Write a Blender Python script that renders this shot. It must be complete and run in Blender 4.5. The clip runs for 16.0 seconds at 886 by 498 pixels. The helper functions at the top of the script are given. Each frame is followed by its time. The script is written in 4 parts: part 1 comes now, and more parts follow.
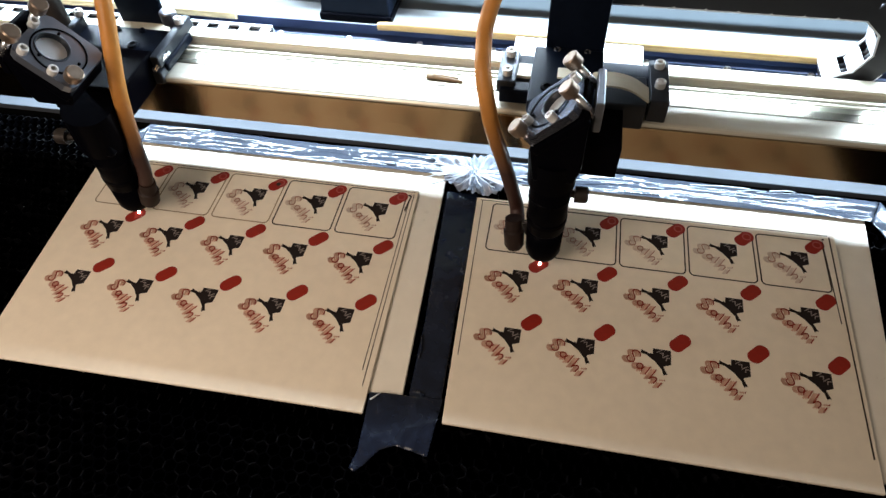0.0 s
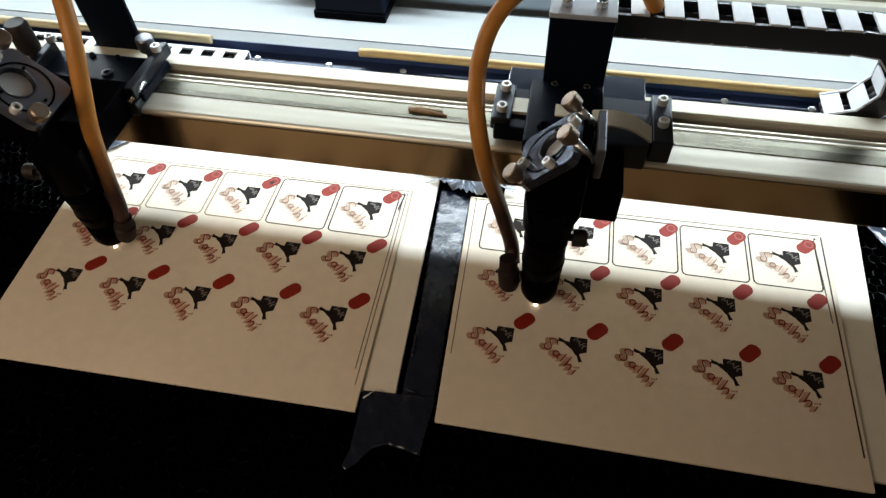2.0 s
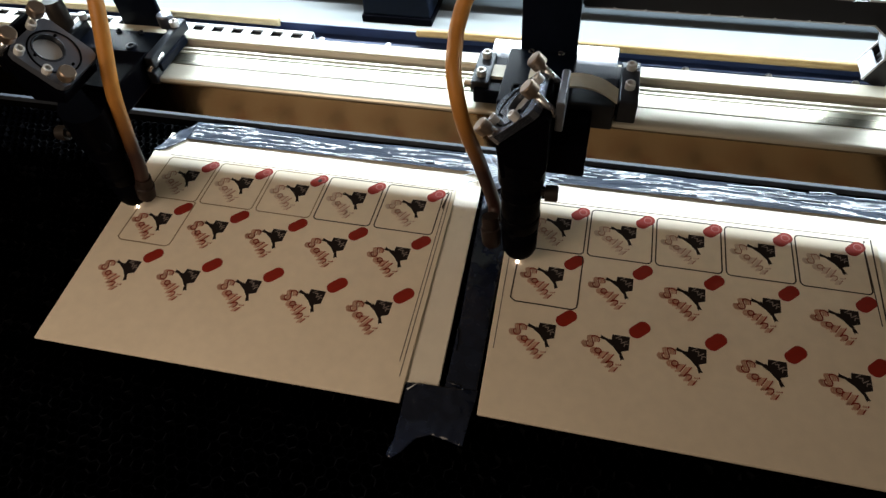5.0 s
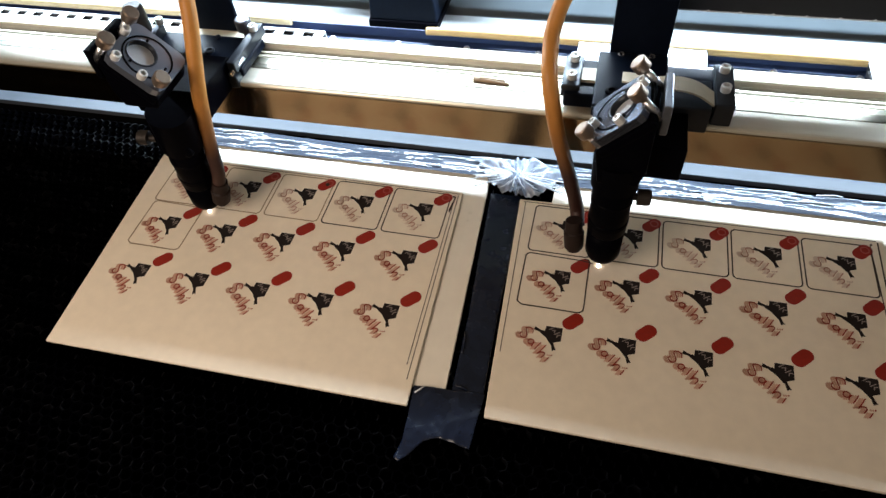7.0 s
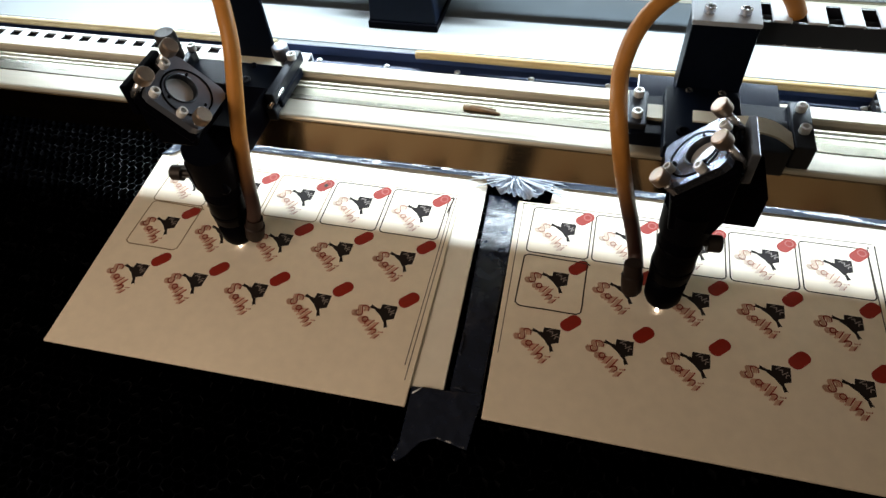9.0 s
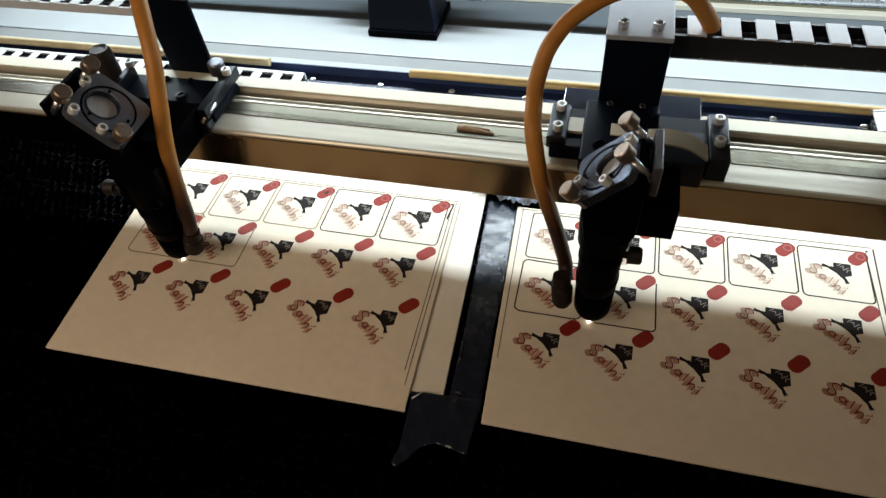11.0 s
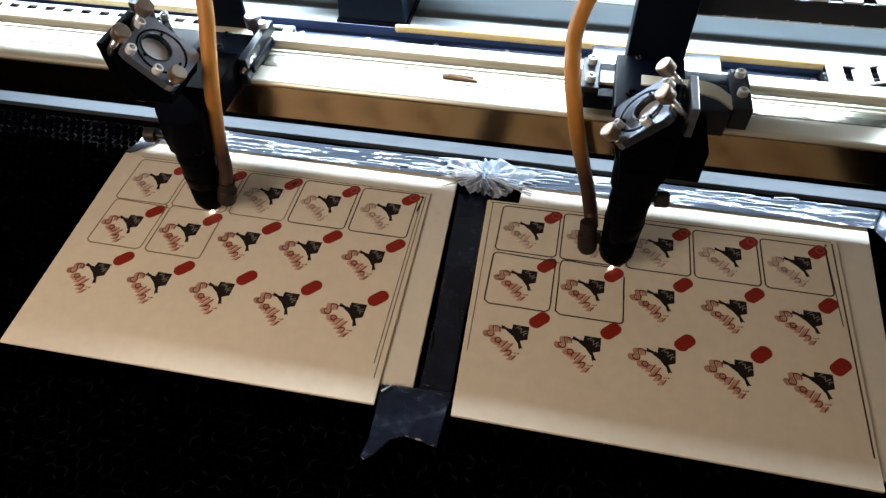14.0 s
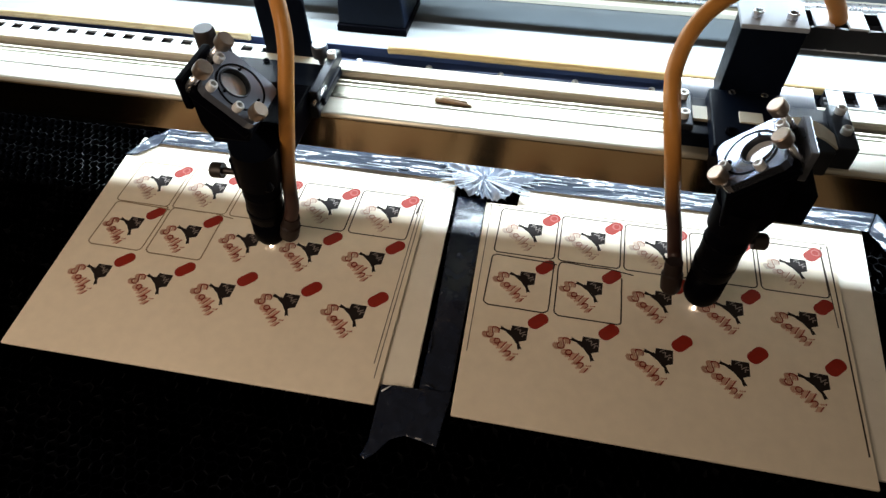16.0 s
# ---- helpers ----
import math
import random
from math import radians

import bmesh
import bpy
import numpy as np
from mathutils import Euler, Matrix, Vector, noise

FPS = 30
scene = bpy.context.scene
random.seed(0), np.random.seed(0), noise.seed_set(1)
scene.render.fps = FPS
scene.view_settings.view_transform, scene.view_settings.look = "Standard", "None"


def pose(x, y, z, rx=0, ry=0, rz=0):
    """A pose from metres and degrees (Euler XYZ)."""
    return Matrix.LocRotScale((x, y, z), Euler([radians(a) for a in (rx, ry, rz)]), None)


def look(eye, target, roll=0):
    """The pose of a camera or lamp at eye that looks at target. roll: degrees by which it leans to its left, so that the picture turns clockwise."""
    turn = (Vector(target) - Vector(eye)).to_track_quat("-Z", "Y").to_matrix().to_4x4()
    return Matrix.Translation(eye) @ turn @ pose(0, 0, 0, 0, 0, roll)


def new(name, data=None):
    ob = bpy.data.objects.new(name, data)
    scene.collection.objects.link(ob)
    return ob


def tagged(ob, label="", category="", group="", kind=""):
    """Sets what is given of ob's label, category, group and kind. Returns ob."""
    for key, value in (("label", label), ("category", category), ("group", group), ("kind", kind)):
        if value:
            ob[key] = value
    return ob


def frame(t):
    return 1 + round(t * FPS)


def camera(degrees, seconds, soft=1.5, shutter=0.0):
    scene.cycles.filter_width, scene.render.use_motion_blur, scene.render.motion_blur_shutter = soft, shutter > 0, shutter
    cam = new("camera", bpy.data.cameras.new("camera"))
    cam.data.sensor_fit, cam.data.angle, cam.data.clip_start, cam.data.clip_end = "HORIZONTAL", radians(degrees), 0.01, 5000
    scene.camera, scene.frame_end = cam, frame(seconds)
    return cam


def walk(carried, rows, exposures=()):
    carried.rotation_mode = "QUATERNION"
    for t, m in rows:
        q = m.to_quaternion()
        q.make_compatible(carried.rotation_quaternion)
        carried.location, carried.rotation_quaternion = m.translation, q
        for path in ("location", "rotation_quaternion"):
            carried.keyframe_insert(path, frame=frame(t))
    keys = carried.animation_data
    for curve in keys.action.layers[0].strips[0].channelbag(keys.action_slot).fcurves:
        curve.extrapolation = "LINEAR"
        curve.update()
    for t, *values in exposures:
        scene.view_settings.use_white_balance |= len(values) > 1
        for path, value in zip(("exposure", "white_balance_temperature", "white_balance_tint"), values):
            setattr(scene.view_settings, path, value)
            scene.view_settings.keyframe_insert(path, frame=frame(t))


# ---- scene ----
cam = camera(69.2, 16.0, soft=1.45)
PATH = [
    (0, (-0.002, -0.307, 0.346), (-0.291, 0.898, -1.224), -3.4),
    (0.5, (-0.002, -0.308, 0.347), (-0.291, 0.896, -1.224), -3.3),
    (1, (-0.002, -0.308, 0.347), (-0.282, 0.899, -1.223), -2.8),
    (1.5, (-0.002, -0.308, 0.347), (-0.275, 0.898, -1.226), -2.6),
    (2, (-0.001, -0.307, 0.346), (-0.274, 0.898, -1.226), -2.7),
    (2.5, (-0.001, -0.307, 0.346), (-0.275, 0.897, -1.227), -2.7),
    (3, (-0.001, -0.308, 0.346), (-0.282, 0.9, -1.223), -2.8),
    (3.5, (-0.003, -0.313, 0.347), (-0.352, 0.88, -1.219), -5.0),
    (4, (-0.004, -0.317, 0.348), (-0.382, 0.876, -1.211), -5.7),
    (6.5, (-0.004, -0.318, 0.351), (-0.398, 0.879, -1.202), -6.2),
    (7, (-0.004, -0.318, 0.352), (-0.408, 0.877, -1.2), -6.6),
    (7.5, (-0.004, -0.319, 0.351), (-0.397, 0.888, -1.195), -5.9),
    (8, (-0.003, -0.32, 0.351), (-0.392, 0.892, -1.192), -5.7),
    (8.5, (-0.004, -0.32, 0.351), (-0.394, 0.896, -1.188), -5.7),
    (9, (-0.004, -0.319, 0.352), (-0.403, 0.883, -1.196), -6.1),
    (9.5, (-0.003, -0.32, 0.352), (-0.413, 0.875, -1.199), -6.7),
    (12, (-0.001, -0.323, 0.353), (-0.406, 0.914, -1.165), -6.9),
    (12.5, (-0.002, -0.325, 0.356), (-0.415, 0.899, -1.171), -8.1),
    (13, (-0.002, -0.324, 0.358), (-0.407, 0.918, -1.156), -7.2),
    (13.5, (-0.003, -0.324, 0.351), (-0.341, 0.921, -1.178), -4.4),
    (14, (-0.003, -0.322, 0.349), (-0.313, 0.911, -1.195), -2.9),
    (14.5, (-0.004, -0.327, 0.347), (-0.313, 0.92, -1.186), -2.6),
    (15, (-0.005, -0.328, 0.349), (-0.315, 0.912, -1.189), -2.5),
    (15.5, (-0.005, -0.329, 0.35), (-0.317, 0.92, -1.181), -2.5),
    (16, (-0.004, -0.327, 0.35), (-0.306, 0.923, -1.182), -2.4),
]
STOPS = [(0.0, 0.72), (0.6, 0.70), (1.0, 0.58), (1.5, 0.04), (2.0, -0.42), (2.8, -0.55), (3.5, -0.60), (4.2, -0.58), (6.0, 0.45), (6.5, 0.64), (8.0, 0.64), (8.5, 0.46), (9.0, -0.10), (9.6, -0.32), (11.0, -0.50), (12.0, -0.40), (12.5, -0.05), (13.0, 0.37), (14.0, 0.40), (15.4, 0.58), (16.0, 0.05)]
# the white balance drifts with the exposure
walk(cam, [(t, look(eye, target, roll)) for t, eye, target, roll in PATH], exposures=[(t, e, 6470 - 560 * e, 10) for t, e in STOPS])

# ---------------------------------------------------------------- light
world = bpy.data.worlds.new("room")
scene.world = world
world.use_nodes = True
wn = world.node_tree
bg = wn.nodes["Background"]
bg.inputs["Strength"].default_value = 0.13
wtc, wdot, wramp = wn.nodes.new("ShaderNodeTexCoord"), wn.nodes.new("ShaderNodeVectorMath"), wn.nodes.new("ShaderNodeValToRGB")
wdot.operation = "DOT_PRODUCT"
wdot.inputs[1].default_value = (0.62, 0.46, -0.64)
wmap = wn.nodes.new("ShaderNodeMapRange")
wmap.inputs["From Min"].default_value, wmap.inputs["From Max"].default_value = -1.0, 1.0
wramp.color_ramp.elements[0].color, wramp.color_ramp.elements[1].color = (1.0, 0.81, 0.58, 1), (0.16, 0.125, 0.09, 1)
wn.links.new(wtc.outputs["Generated"], wdot.inputs[0])
wn.links.new(wdot.outputs["Value"], wmap.inputs["Value"])
wn.links.new(wmap.outputs["Result"], wramp.inputs["Fac"])
wn.links.new(wramp.outputs["Color"], bg.inputs["Color"])

led = bpy.data.lights.new("led_strip", "AREA")
led.shape, led.size, led.size_y = "RECTANGLE", 1.02, 0.016
led.energy, led.color = 5.40, (0.77, 0.91, 1.0)
led_ob = new("led_strip_light", led)
led_ob.matrix_world = look((-0.10, 0.150, 0.192), (-0.10, 0.105, 0.0))

# added warm fill for unseen room light, over the machine's open front left
room = bpy.data.lights.new("room_fill", "AREA")
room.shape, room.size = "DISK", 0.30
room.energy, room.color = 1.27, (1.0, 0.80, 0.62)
room_ob = new("room_fill", room)
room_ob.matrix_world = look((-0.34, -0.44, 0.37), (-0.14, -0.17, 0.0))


# ---------------------------------------------------------------- materials
def mat(name, color, rough=0.5, metal=0.0, scale=200.0, var=0.12, bump=0.0, bump_scale=None, spec=0.5, stretch=None, rvar=0.1, coat=0.0):
    m = bpy.data.materials.new(name)
    m.use_nodes = True
    nt = m.node_tree
    b = nt.nodes["Principled BSDF"]
    b.inputs["Metallic"].default_value = metal
    b.inputs["Specular IOR Level"].default_value = spec
    b.inputs["Coat Weight"].default_value = coat
    tc = nt.nodes.new("ShaderNodeTexCoord")
    src = tc.outputs["Object"]
    if stretch:
        mp = nt.nodes.new("ShaderNodeMapping")
        mp.inputs["Scale"].default_value = stretch
        nt.links.new(src, mp.inputs["Vector"])
        src = mp.outputs["Vector"]
    fine, broad = nt.nodes.new("ShaderNodeTexNoise"), nt.nodes.new("ShaderNodeTexNoise")
    for n, s in ((fine, scale), (broad, scale * 0.09)):
        n.inputs["Scale"].default_value = s
        n.inputs["Detail"].default_value = 4
        nt.links.new(src, n.inputs["Vector"])
    mix = nt.nodes.new("ShaderNodeMath")
    mix.operation = "ADD"
    nt.links.new(fine.outputs["Fac"], mix.inputs[0])
    nt.links.new(broad.outputs["Fac"], mix.inputs[1])
    ramp = nt.nodes.new("ShaderNodeValToRGB")
    lo, hi = [c * (1 - var) for c in color], [min(1, c * (1 + var)) for c in color]
    ramp.color_ramp.elements[0].position, ramp.color_ramp.elements[1].position = 0.3, 0.7
    ramp.color_ramp.elements[0].color, ramp.color_ramp.elements[1].color = (*lo, 1), (*hi, 1)
    half = nt.nodes.new("ShaderNodeMath")
    half.operation = "MULTIPLY"
    half.inputs[1].default_value = 0.5
    nt.links.new(mix.outputs[0], half.inputs[0])
    nt.links.new(half.outputs[0], ramp.inputs["Fac"])
    nt.links.new(ramp.outputs["Color"], b.inputs["Base Color"])
    rr = nt.nodes.new("ShaderNodeMapRange")
    rr.inputs["From Min"].default_value, rr.inputs["From Max"].default_value = 0.3, 0.7
    rr.inputs["To Min"].default_value, rr.inputs["To Max"].default_value = max(0.02, rough - rvar), min(1, rough + rvar)
    nt.links.new(half.outputs[0], rr.inputs["Value"])
    nt.links.new(rr.outputs["Result"], b.inputs["Roughness"])
    if bump:
        bn = nt.nodes.new("ShaderNodeTexNoise")
        bn.inputs["Scale"].default_value = bump_scale or scale
        bn.inputs["Detail"].default_value = 5
        nt.links.new(src, bn.inputs["Vector"])
        bu = nt.nodes.new("ShaderNodeBump")
        bu.inputs["Strength"].default_value = bump
        bu.inputs["Distance"].default_value = 0.001
        nt.links.new(bn.outputs["Fac"], bu.inputs["Height"])
        nt.links.new(bu.outputs["Normal"], b.inputs["Normal"])
    return m


BOARD = mat("cream_board", (0.80, 0.695, 0.55), 0.5, var=0.07, scale=120, bump=0.05)
BOARD_LOW = mat("white_board", (0.81, 0.745, 0.635), 0.32, var=0.06, scale=90, bump=0.05)
RED = mat("red_print", (0.27, 0.019, 0.009), 0.5, var=0.14, scale=400, spec=0.25)
INK = mat("black_print", (0.018, 0.013, 0.012), 0.6, var=0.4, scale=900, spec=0.12)
INK_LIGHT = mat("pale_print", (0.24, 0.20, 0.18), 0.6, var=0.3, scale=900)
PINK = mat("pale_pink_mark", (0.37, 0.085, 0.065), 0.6, var=0.15, scale=600)
SCRIPT = mat("brick_script", (0.29, 0.040, 0.022), 0.6, var=0.25, scale=700, spec=0.2)
SCRIPT_SIDE = mat("pinkish_tan_script_edge", (0.60, 0.37, 0.265), 0.6, var=0.22, scale=420)
# lamp glare on the first row's script, put into paler print colours
SCRIPT_PALE = mat("glare_script", (0.46, 0.255, 0.20), 0.6, var=0.28, scale=700, spec=0.2)
SIDE_PALE = mat("glare_script_edge", (0.67, 0.53, 0.42), 0.6, var=0.22, scale=420)
# near-white colour puts the film's highlights onto its folds
FILM_GLINT = mat("pale_film_glint", (0.62, 0.68, 0.76), 0.16, var=0.2, scale=300, spec=1.0, coat=1.0, rvar=0.05)
BURN = mat("scorched_line", (0.030, 0.017, 0.010), 0.8, var=0.4, scale=600)
BURN_PALE = mat("pale_scorched_line", (0.30, 0.215, 0.13), 0.8, var=0.3, scale=500)
TAPE = mat("black_tape", (0.006, 0.010, 0.024), 0.24, var=0.4, scale=110, bump=0.10, bump_scale=60, spec=0.45, rvar=0.08)
FOIL = mat("crinkled_film", (0.055, 0.066, 0.090), 0.16, metal=0.0, var=0.55, scale=90, bump=0.45, bump_scale=160, spec=0.7, stretch=(0.13, 1.5, 1), coat=0.3, rvar=0.08)
HONEY = mat("black_honeycomb", (0.0006, 0.0006, 0.0009), 0.30, var=0.6, scale=60, spec=0.14, rvar=0.16)
# glints put into the colour: a few random cell walls are paler
nt = HONEY.node_tree
geo, glint_ramp = nt.nodes.new("ShaderNodeNewGeometry"), nt.nodes.new("ShaderNodeValToRGB")
glint_ramp.color_ramp.elements[0].position, glint_ramp.color_ramp.elements[1].position = 0.78, 1.0
glint_ramp.color_ramp.elements[0].color, glint_ramp.color_ramp.elements[1].color = (0.0005, 0.0005, 0.0008, 1), (0.0040, 0.0040, 0.0048, 1)
nt.links.new(geo.outputs["Random Per Island"], glint_ramp.inputs["Fac"])
nt.links.new(glint_ramp.outputs["Color"], nt.nodes["Principled BSDF"].inputs["Base Color"])
shine = nt.nodes.new("ShaderNodeMapRange")
shine.inputs["From Min"].default_value, shine.inputs["From Max"].default_value = 0.45, 1.0
shine.inputs["To Min"].default_value, shine.inputs["To Max"].default_value = 0.004, 0.06
nt.links.new(geo.outputs["Random Per Island"], shine.inputs["Value"])
nt.links.new(shine.outputs["Result"], nt.nodes["Principled BSDF"].inputs["Specular IOR Level"])
PIT = mat("black_tray", (0.002, 0.002, 0.002), 0.9, var=0.2, spec=0.05)
STEEL_BAR = mat("grey_bar", (0.066, 0.076, 0.092), 0.5, metal=0.0, var=0.28, scale=90, stretch=(0.3, 1, 1), bump=0.15)
ALU = mat("brushed_aluminium", (0.67, 0.635, 0.535), 0.36, metal=0.5, var=0.08, scale=300, stretch=(0.03, 1, 1), bump=0.08)
ALU_DULL = mat("satin_aluminium", (0.19, 0.178, 0.138), 0.30, metal=0.95, var=0.1, scale=250, stretch=(0.03, 1, 1))
FACE = mat("reflective_face", (0.42, 0.32, 0.20), 0.18, metal=1.0, var=0.04, scale=150, stretch=(0.05, 1, 1), rvar=0.025)
GROOVE = mat("dark_groove", (0.025, 0.022, 0.018), 0.45, metal=0.5, scale=200, stretch=(0.05, 1, 1))
NAVY = mat("navy_tray", (0.013, 0.027, 0.085), 0.45, var=0.25, scale=100)
RIVET = mat("bright_rivet", (0.8, 0.8, 0.8), 0.3, metal=0.6)
BELT = mat("cream_belt", (0.76, 0.71, 0.57), 0.55, var=0.08, scale=150)
STAIN = mat("brown_flake", (0.36, 0.25, 0.15), 0.6, var=0.4, scale=500)
DECK = mat("white_deck", (0.27, 0.285, 0.29), 0.38, var=0.06, scale=40, bump=0.03)
DECK_GREY = mat("grey_deck", (0.065, 0.078, 0.088), 0.45, var=0.1, scale=40)
DECK_STRIP = mat("grey_deck_strip", (0.165, 0.170, 0.168), 0.5, var=0.1, scale=40)
WALL = mat("enclosure_paint", (0.10, 0.10, 0.11), 0.6, var=0.1, scale=30)
BLACK = mat("black_anodised", (0.0012, 0.0012, 0.0022), 0.36, metal=0.0, var=0.3, scale=250, bump=0.04, spec=0.012)
BLACK_SATIN = mat("satin_black", (0.003, 0.005, 0.011), 0.38, var=0.25, scale=250, spec=0.06)
DARK_GUN = mat("dark_gunmetal", (0.022, 0.026, 0.034), 0.36, metal=0.3, var=0.2, scale=250, spec=0.3)
GUN = mat("gunmetal", (0.20, 0.21, 0.24), 0.32, metal=0.75, var=0.15, scale=300)
SILVER = mat("machined_steel", (0.72, 0.72, 0.74), 0.28, metal=0.95, var=0.1, scale=300)
KNOB = mat("bronze_knob", (0.31, 0.235, 0.18), 0.35, metal=0.85, var=0.15, scale=400)
KNOB_DARK = mat("dark_knob", (0.032, 0.025, 0.021), 0.45, metal=0.5, var=0.2, scale=400)
GLASS = mat("mirror_face", (0.80, 0.82, 0.85), 0.22, metal=0.4, var=0.04, rvar=0.05)
KNOT = mat("crumpled_film", (0.20, 0.23, 0.29), 0.15, var=0.6, scale=160, bump=0.6, bump_scale=300, spec=1.0, coat=1.0, rvar=0.05)
HOSE = mat("amber_hose", (0.54, 0.225, 0.043), 0.45, var=0.16, scale=120, spec=0.4)
# darker brown on the lower end of the hose, fading upwards
nt = HOSE.node_tree
hb = nt.nodes["Principled BSDF"]
base = hb.inputs["Base Color"].links[0].from_socket
htc, hsep, hmap, hmix = nt.nodes.new("ShaderNodeTexCoord"), nt.nodes.new("ShaderNodeSeparateXYZ"), nt.nodes.new("ShaderNodeMapRange"), nt.nodes.new("ShaderNodeMix")
hmix.data_type = "RGBA"
hmap.inputs["From Min"].default_value, hmap.inputs["From Max"].default_value = 0.064, 0.122
nt.links.new(htc.outputs["Object"], hsep.inputs["Vector"])
nt.links.new(hsep.outputs["Z"], hmap.inputs["Value"])
nt.links.new(hmap.outputs["Result"], hmix.inputs["Factor"])
hmix.inputs[6].default_value = (0.036, 0.014, 0.010, 1)
nt.links.new(base, hmix.inputs[7])
nt.links.new(hmix.outputs[2], hb.inputs["Base Color"])
HOSE_PALE = mat("ochre_hose", (0.50, 0.40, 0.23), 0.4, var=0.14, scale=120)
HOSE_OCHRE = mat("orange_ochre_hose", (0.50, 0.34, 0.14), 0.4, var=0.14, scale=120)
PLATE = mat("glossy_grey_plate", (0.15, 0.162, 0.20), 0.21, metal=0.9, var=0.12, scale=300, rvar=0.06)
PLATE_PALE = mat("silver_plate", (0.17, 0.185, 0.225), 0.30, metal=0.7, var=0.05, scale=300, rvar=0.03)
FITTING = mat("brown_fitting", (0.018, 0.010, 0.008), 0.55, var=0.3, scale=300, spec=0.2)
BOLT = mat("bright_bolt", (0.78, 0.78, 0.77), 0.40, metal=0.35, var=0.08, scale=300)
REAR = mat("dark_glossy_plate", (0.022, 0.027, 0.040), 0.11, metal=0.15, var=0.10, scale=120, rvar=0.02)
TOP_GREY = mat("blue_grey_plate", (0.36, 0.40, 0.46), 0.40, var=0.1, scale=200)
LINK = mat("grey_chain_link", (0.62, 0.64, 0.68), 0.45, var=0.08, scale=200)
LINK_BLACK = mat("black_chain_link", (0.012, 0.012, 0.016), 0.45, var=0.2, scale=200)
SPOT = bpy.data.materials.new("laser_spark")
SPOT.use_nodes = True
SPOT.node_tree.nodes["Principled BSDF"].inputs["Emission Color"].default_value = (1, 0.85, 0.75, 1)
SPOT.node_tree.nodes["Principled BSDF"].inputs["Emission Strength"].default_value = 9.0


# ---------------------------------------------------------------- mesh builders
def box(bm, x0, x1, y0, y1, z0, z1, bev=0.0, m=None):
    vs = [bm.verts.new((x, y, z)) for x in (x0, x1) for y in (y0, y1) for z in (z0, z1)]
    fs = [bm.faces.new([vs[i] for i in q]) for q in ((0, 1, 3, 2), (4, 6, 7, 5), (0, 4, 5, 1), (2, 3, 7, 6), (0, 2, 6, 4), (1, 5, 7, 3))]
    if bev:
        es = list({e for f in fs for e in f.edges})
        r = bmesh.ops.bevel(bm, geom=es, offset=bev, segments=2, affect="EDGES", profile=0.5)
        vs = list({v for f in r["faces"] for v in f.verts} | {v for v in vs if v.is_valid})
    if m is not None:
        bmesh.ops.transform(bm, matrix=m, verts=vs)
    return bm


def bx(*a, **k):
    return box(bmesh.new(), *a, **k)


def cyl(bm, p0, p1, r0, r1=None, n=24, cap=True):
    r1 = r0 if r1 is None else r1
    p0, p1 = Vector(p0), Vector(p1)
    q = (p1 - p0).to_track_quat("Z", "Y")
    rings = []
    for p, r in ((p0, r0), (p1, r1)):
        rings.append([bm.verts.new(p + q @ Vector((r * math.cos(2 * math.pi * i / n), r * math.sin(2 * math.pi * i / n), 0))) for i in range(n)])
    for i in range(n):
        f = bm.faces.new((rings[0][i], rings[0][(i + 1) % n], rings[1][(i + 1) % n], rings[1][i]))
        f.smooth = True
    if cap:
        bm.faces.new(rings[0][::-1])
        bm.faces.new(rings[1])
    return bm


def lathe(bm, p0, axis, prof, n=28):
    """prof: (distance along the axis, radius) pairs."""
    q = Vector(axis).normalized().to_track_quat("Z", "Y")
    p0 = Vector(p0)
    rings = [[bm.verts.new(p0 + q @ Vector((r * math.cos(2 * math.pi * i / n), r * math.sin(2 * math.pi * i / n), d))) for i in range(n)] for d, r in prof]
    for a, b in zip(rings, rings[1:]):
        for i in range(n):
            bm.faces.new((a[i], a[(i + 1) % n], b[(i + 1) % n], b[i])).smooth = True
    for k in range(1, len(prof) - 1):
        (d0, r0), (d1, r1), (d2, r2) = prof[k - 1:k + 2]
        turn = abs(math.atan2(r1 - r0, d1 - d0) - math.atan2(r2 - r1, d2 - d1))
        if min(turn, 2 * math.pi - turn) > 0.6:
            for i in range(n):
                bm.edges.get((rings[k][i], rings[k][(i + 1) % n])).smooth = False
    bm.faces.new(rings[0][::-1])
    bm.faces.new(rings[-1])
    return bm


def prism(bm, poly, axis, a, b, bev=0.0):
    """A polygon (two coordinates each) drawn out along an axis from a to b."""
    def at(p, c):
        return {"x": (c, p[0], p[1]), "y": (p[0], c, p[1]), "z": (p[0], p[1], c)}[axis]
    lo, hi = [bm.verts.new(at(p, a)) for p in poly], [bm.verts.new(at(p, b)) for p in poly]
    n = len(poly)
    for i in range(n):
        bm.faces.new((lo[i], lo[(i + 1) % n], hi[(i + 1) % n], hi[i]))
    bm.faces.new(lo[::-1])
    bm.faces.new(hi)
    bmesh.ops.recalc_face_normals(bm, faces=bm.faces)
    if bev:
        bmesh.ops.bevel(bm, geom=list(bm.edges), offset=bev, segments=2, affect="EDGES", profile=0.5)
    return bm


def smooth_path(pts, k=8):
    pts = [Vector(p) for p in pts]
    out = []
    ext = [pts[0] * 2 - pts[1], *pts, pts[-1] * 2 - pts[-2]]
    for i in range(1, len(ext) - 2):
        p0, p1, p2, p3 = ext[i - 1:i + 3]
        for j in range(k):
            t = j / k
            out.append(0.5 * (2 * p1 + (p2 - p0) * t + (2 * p0 - 5 * p1 + 4 * p2 - p3) * t * t + (3 * p1 - p0 - 3 * p2 + p3) * t ** 3))
    return out + [pts[-1]]


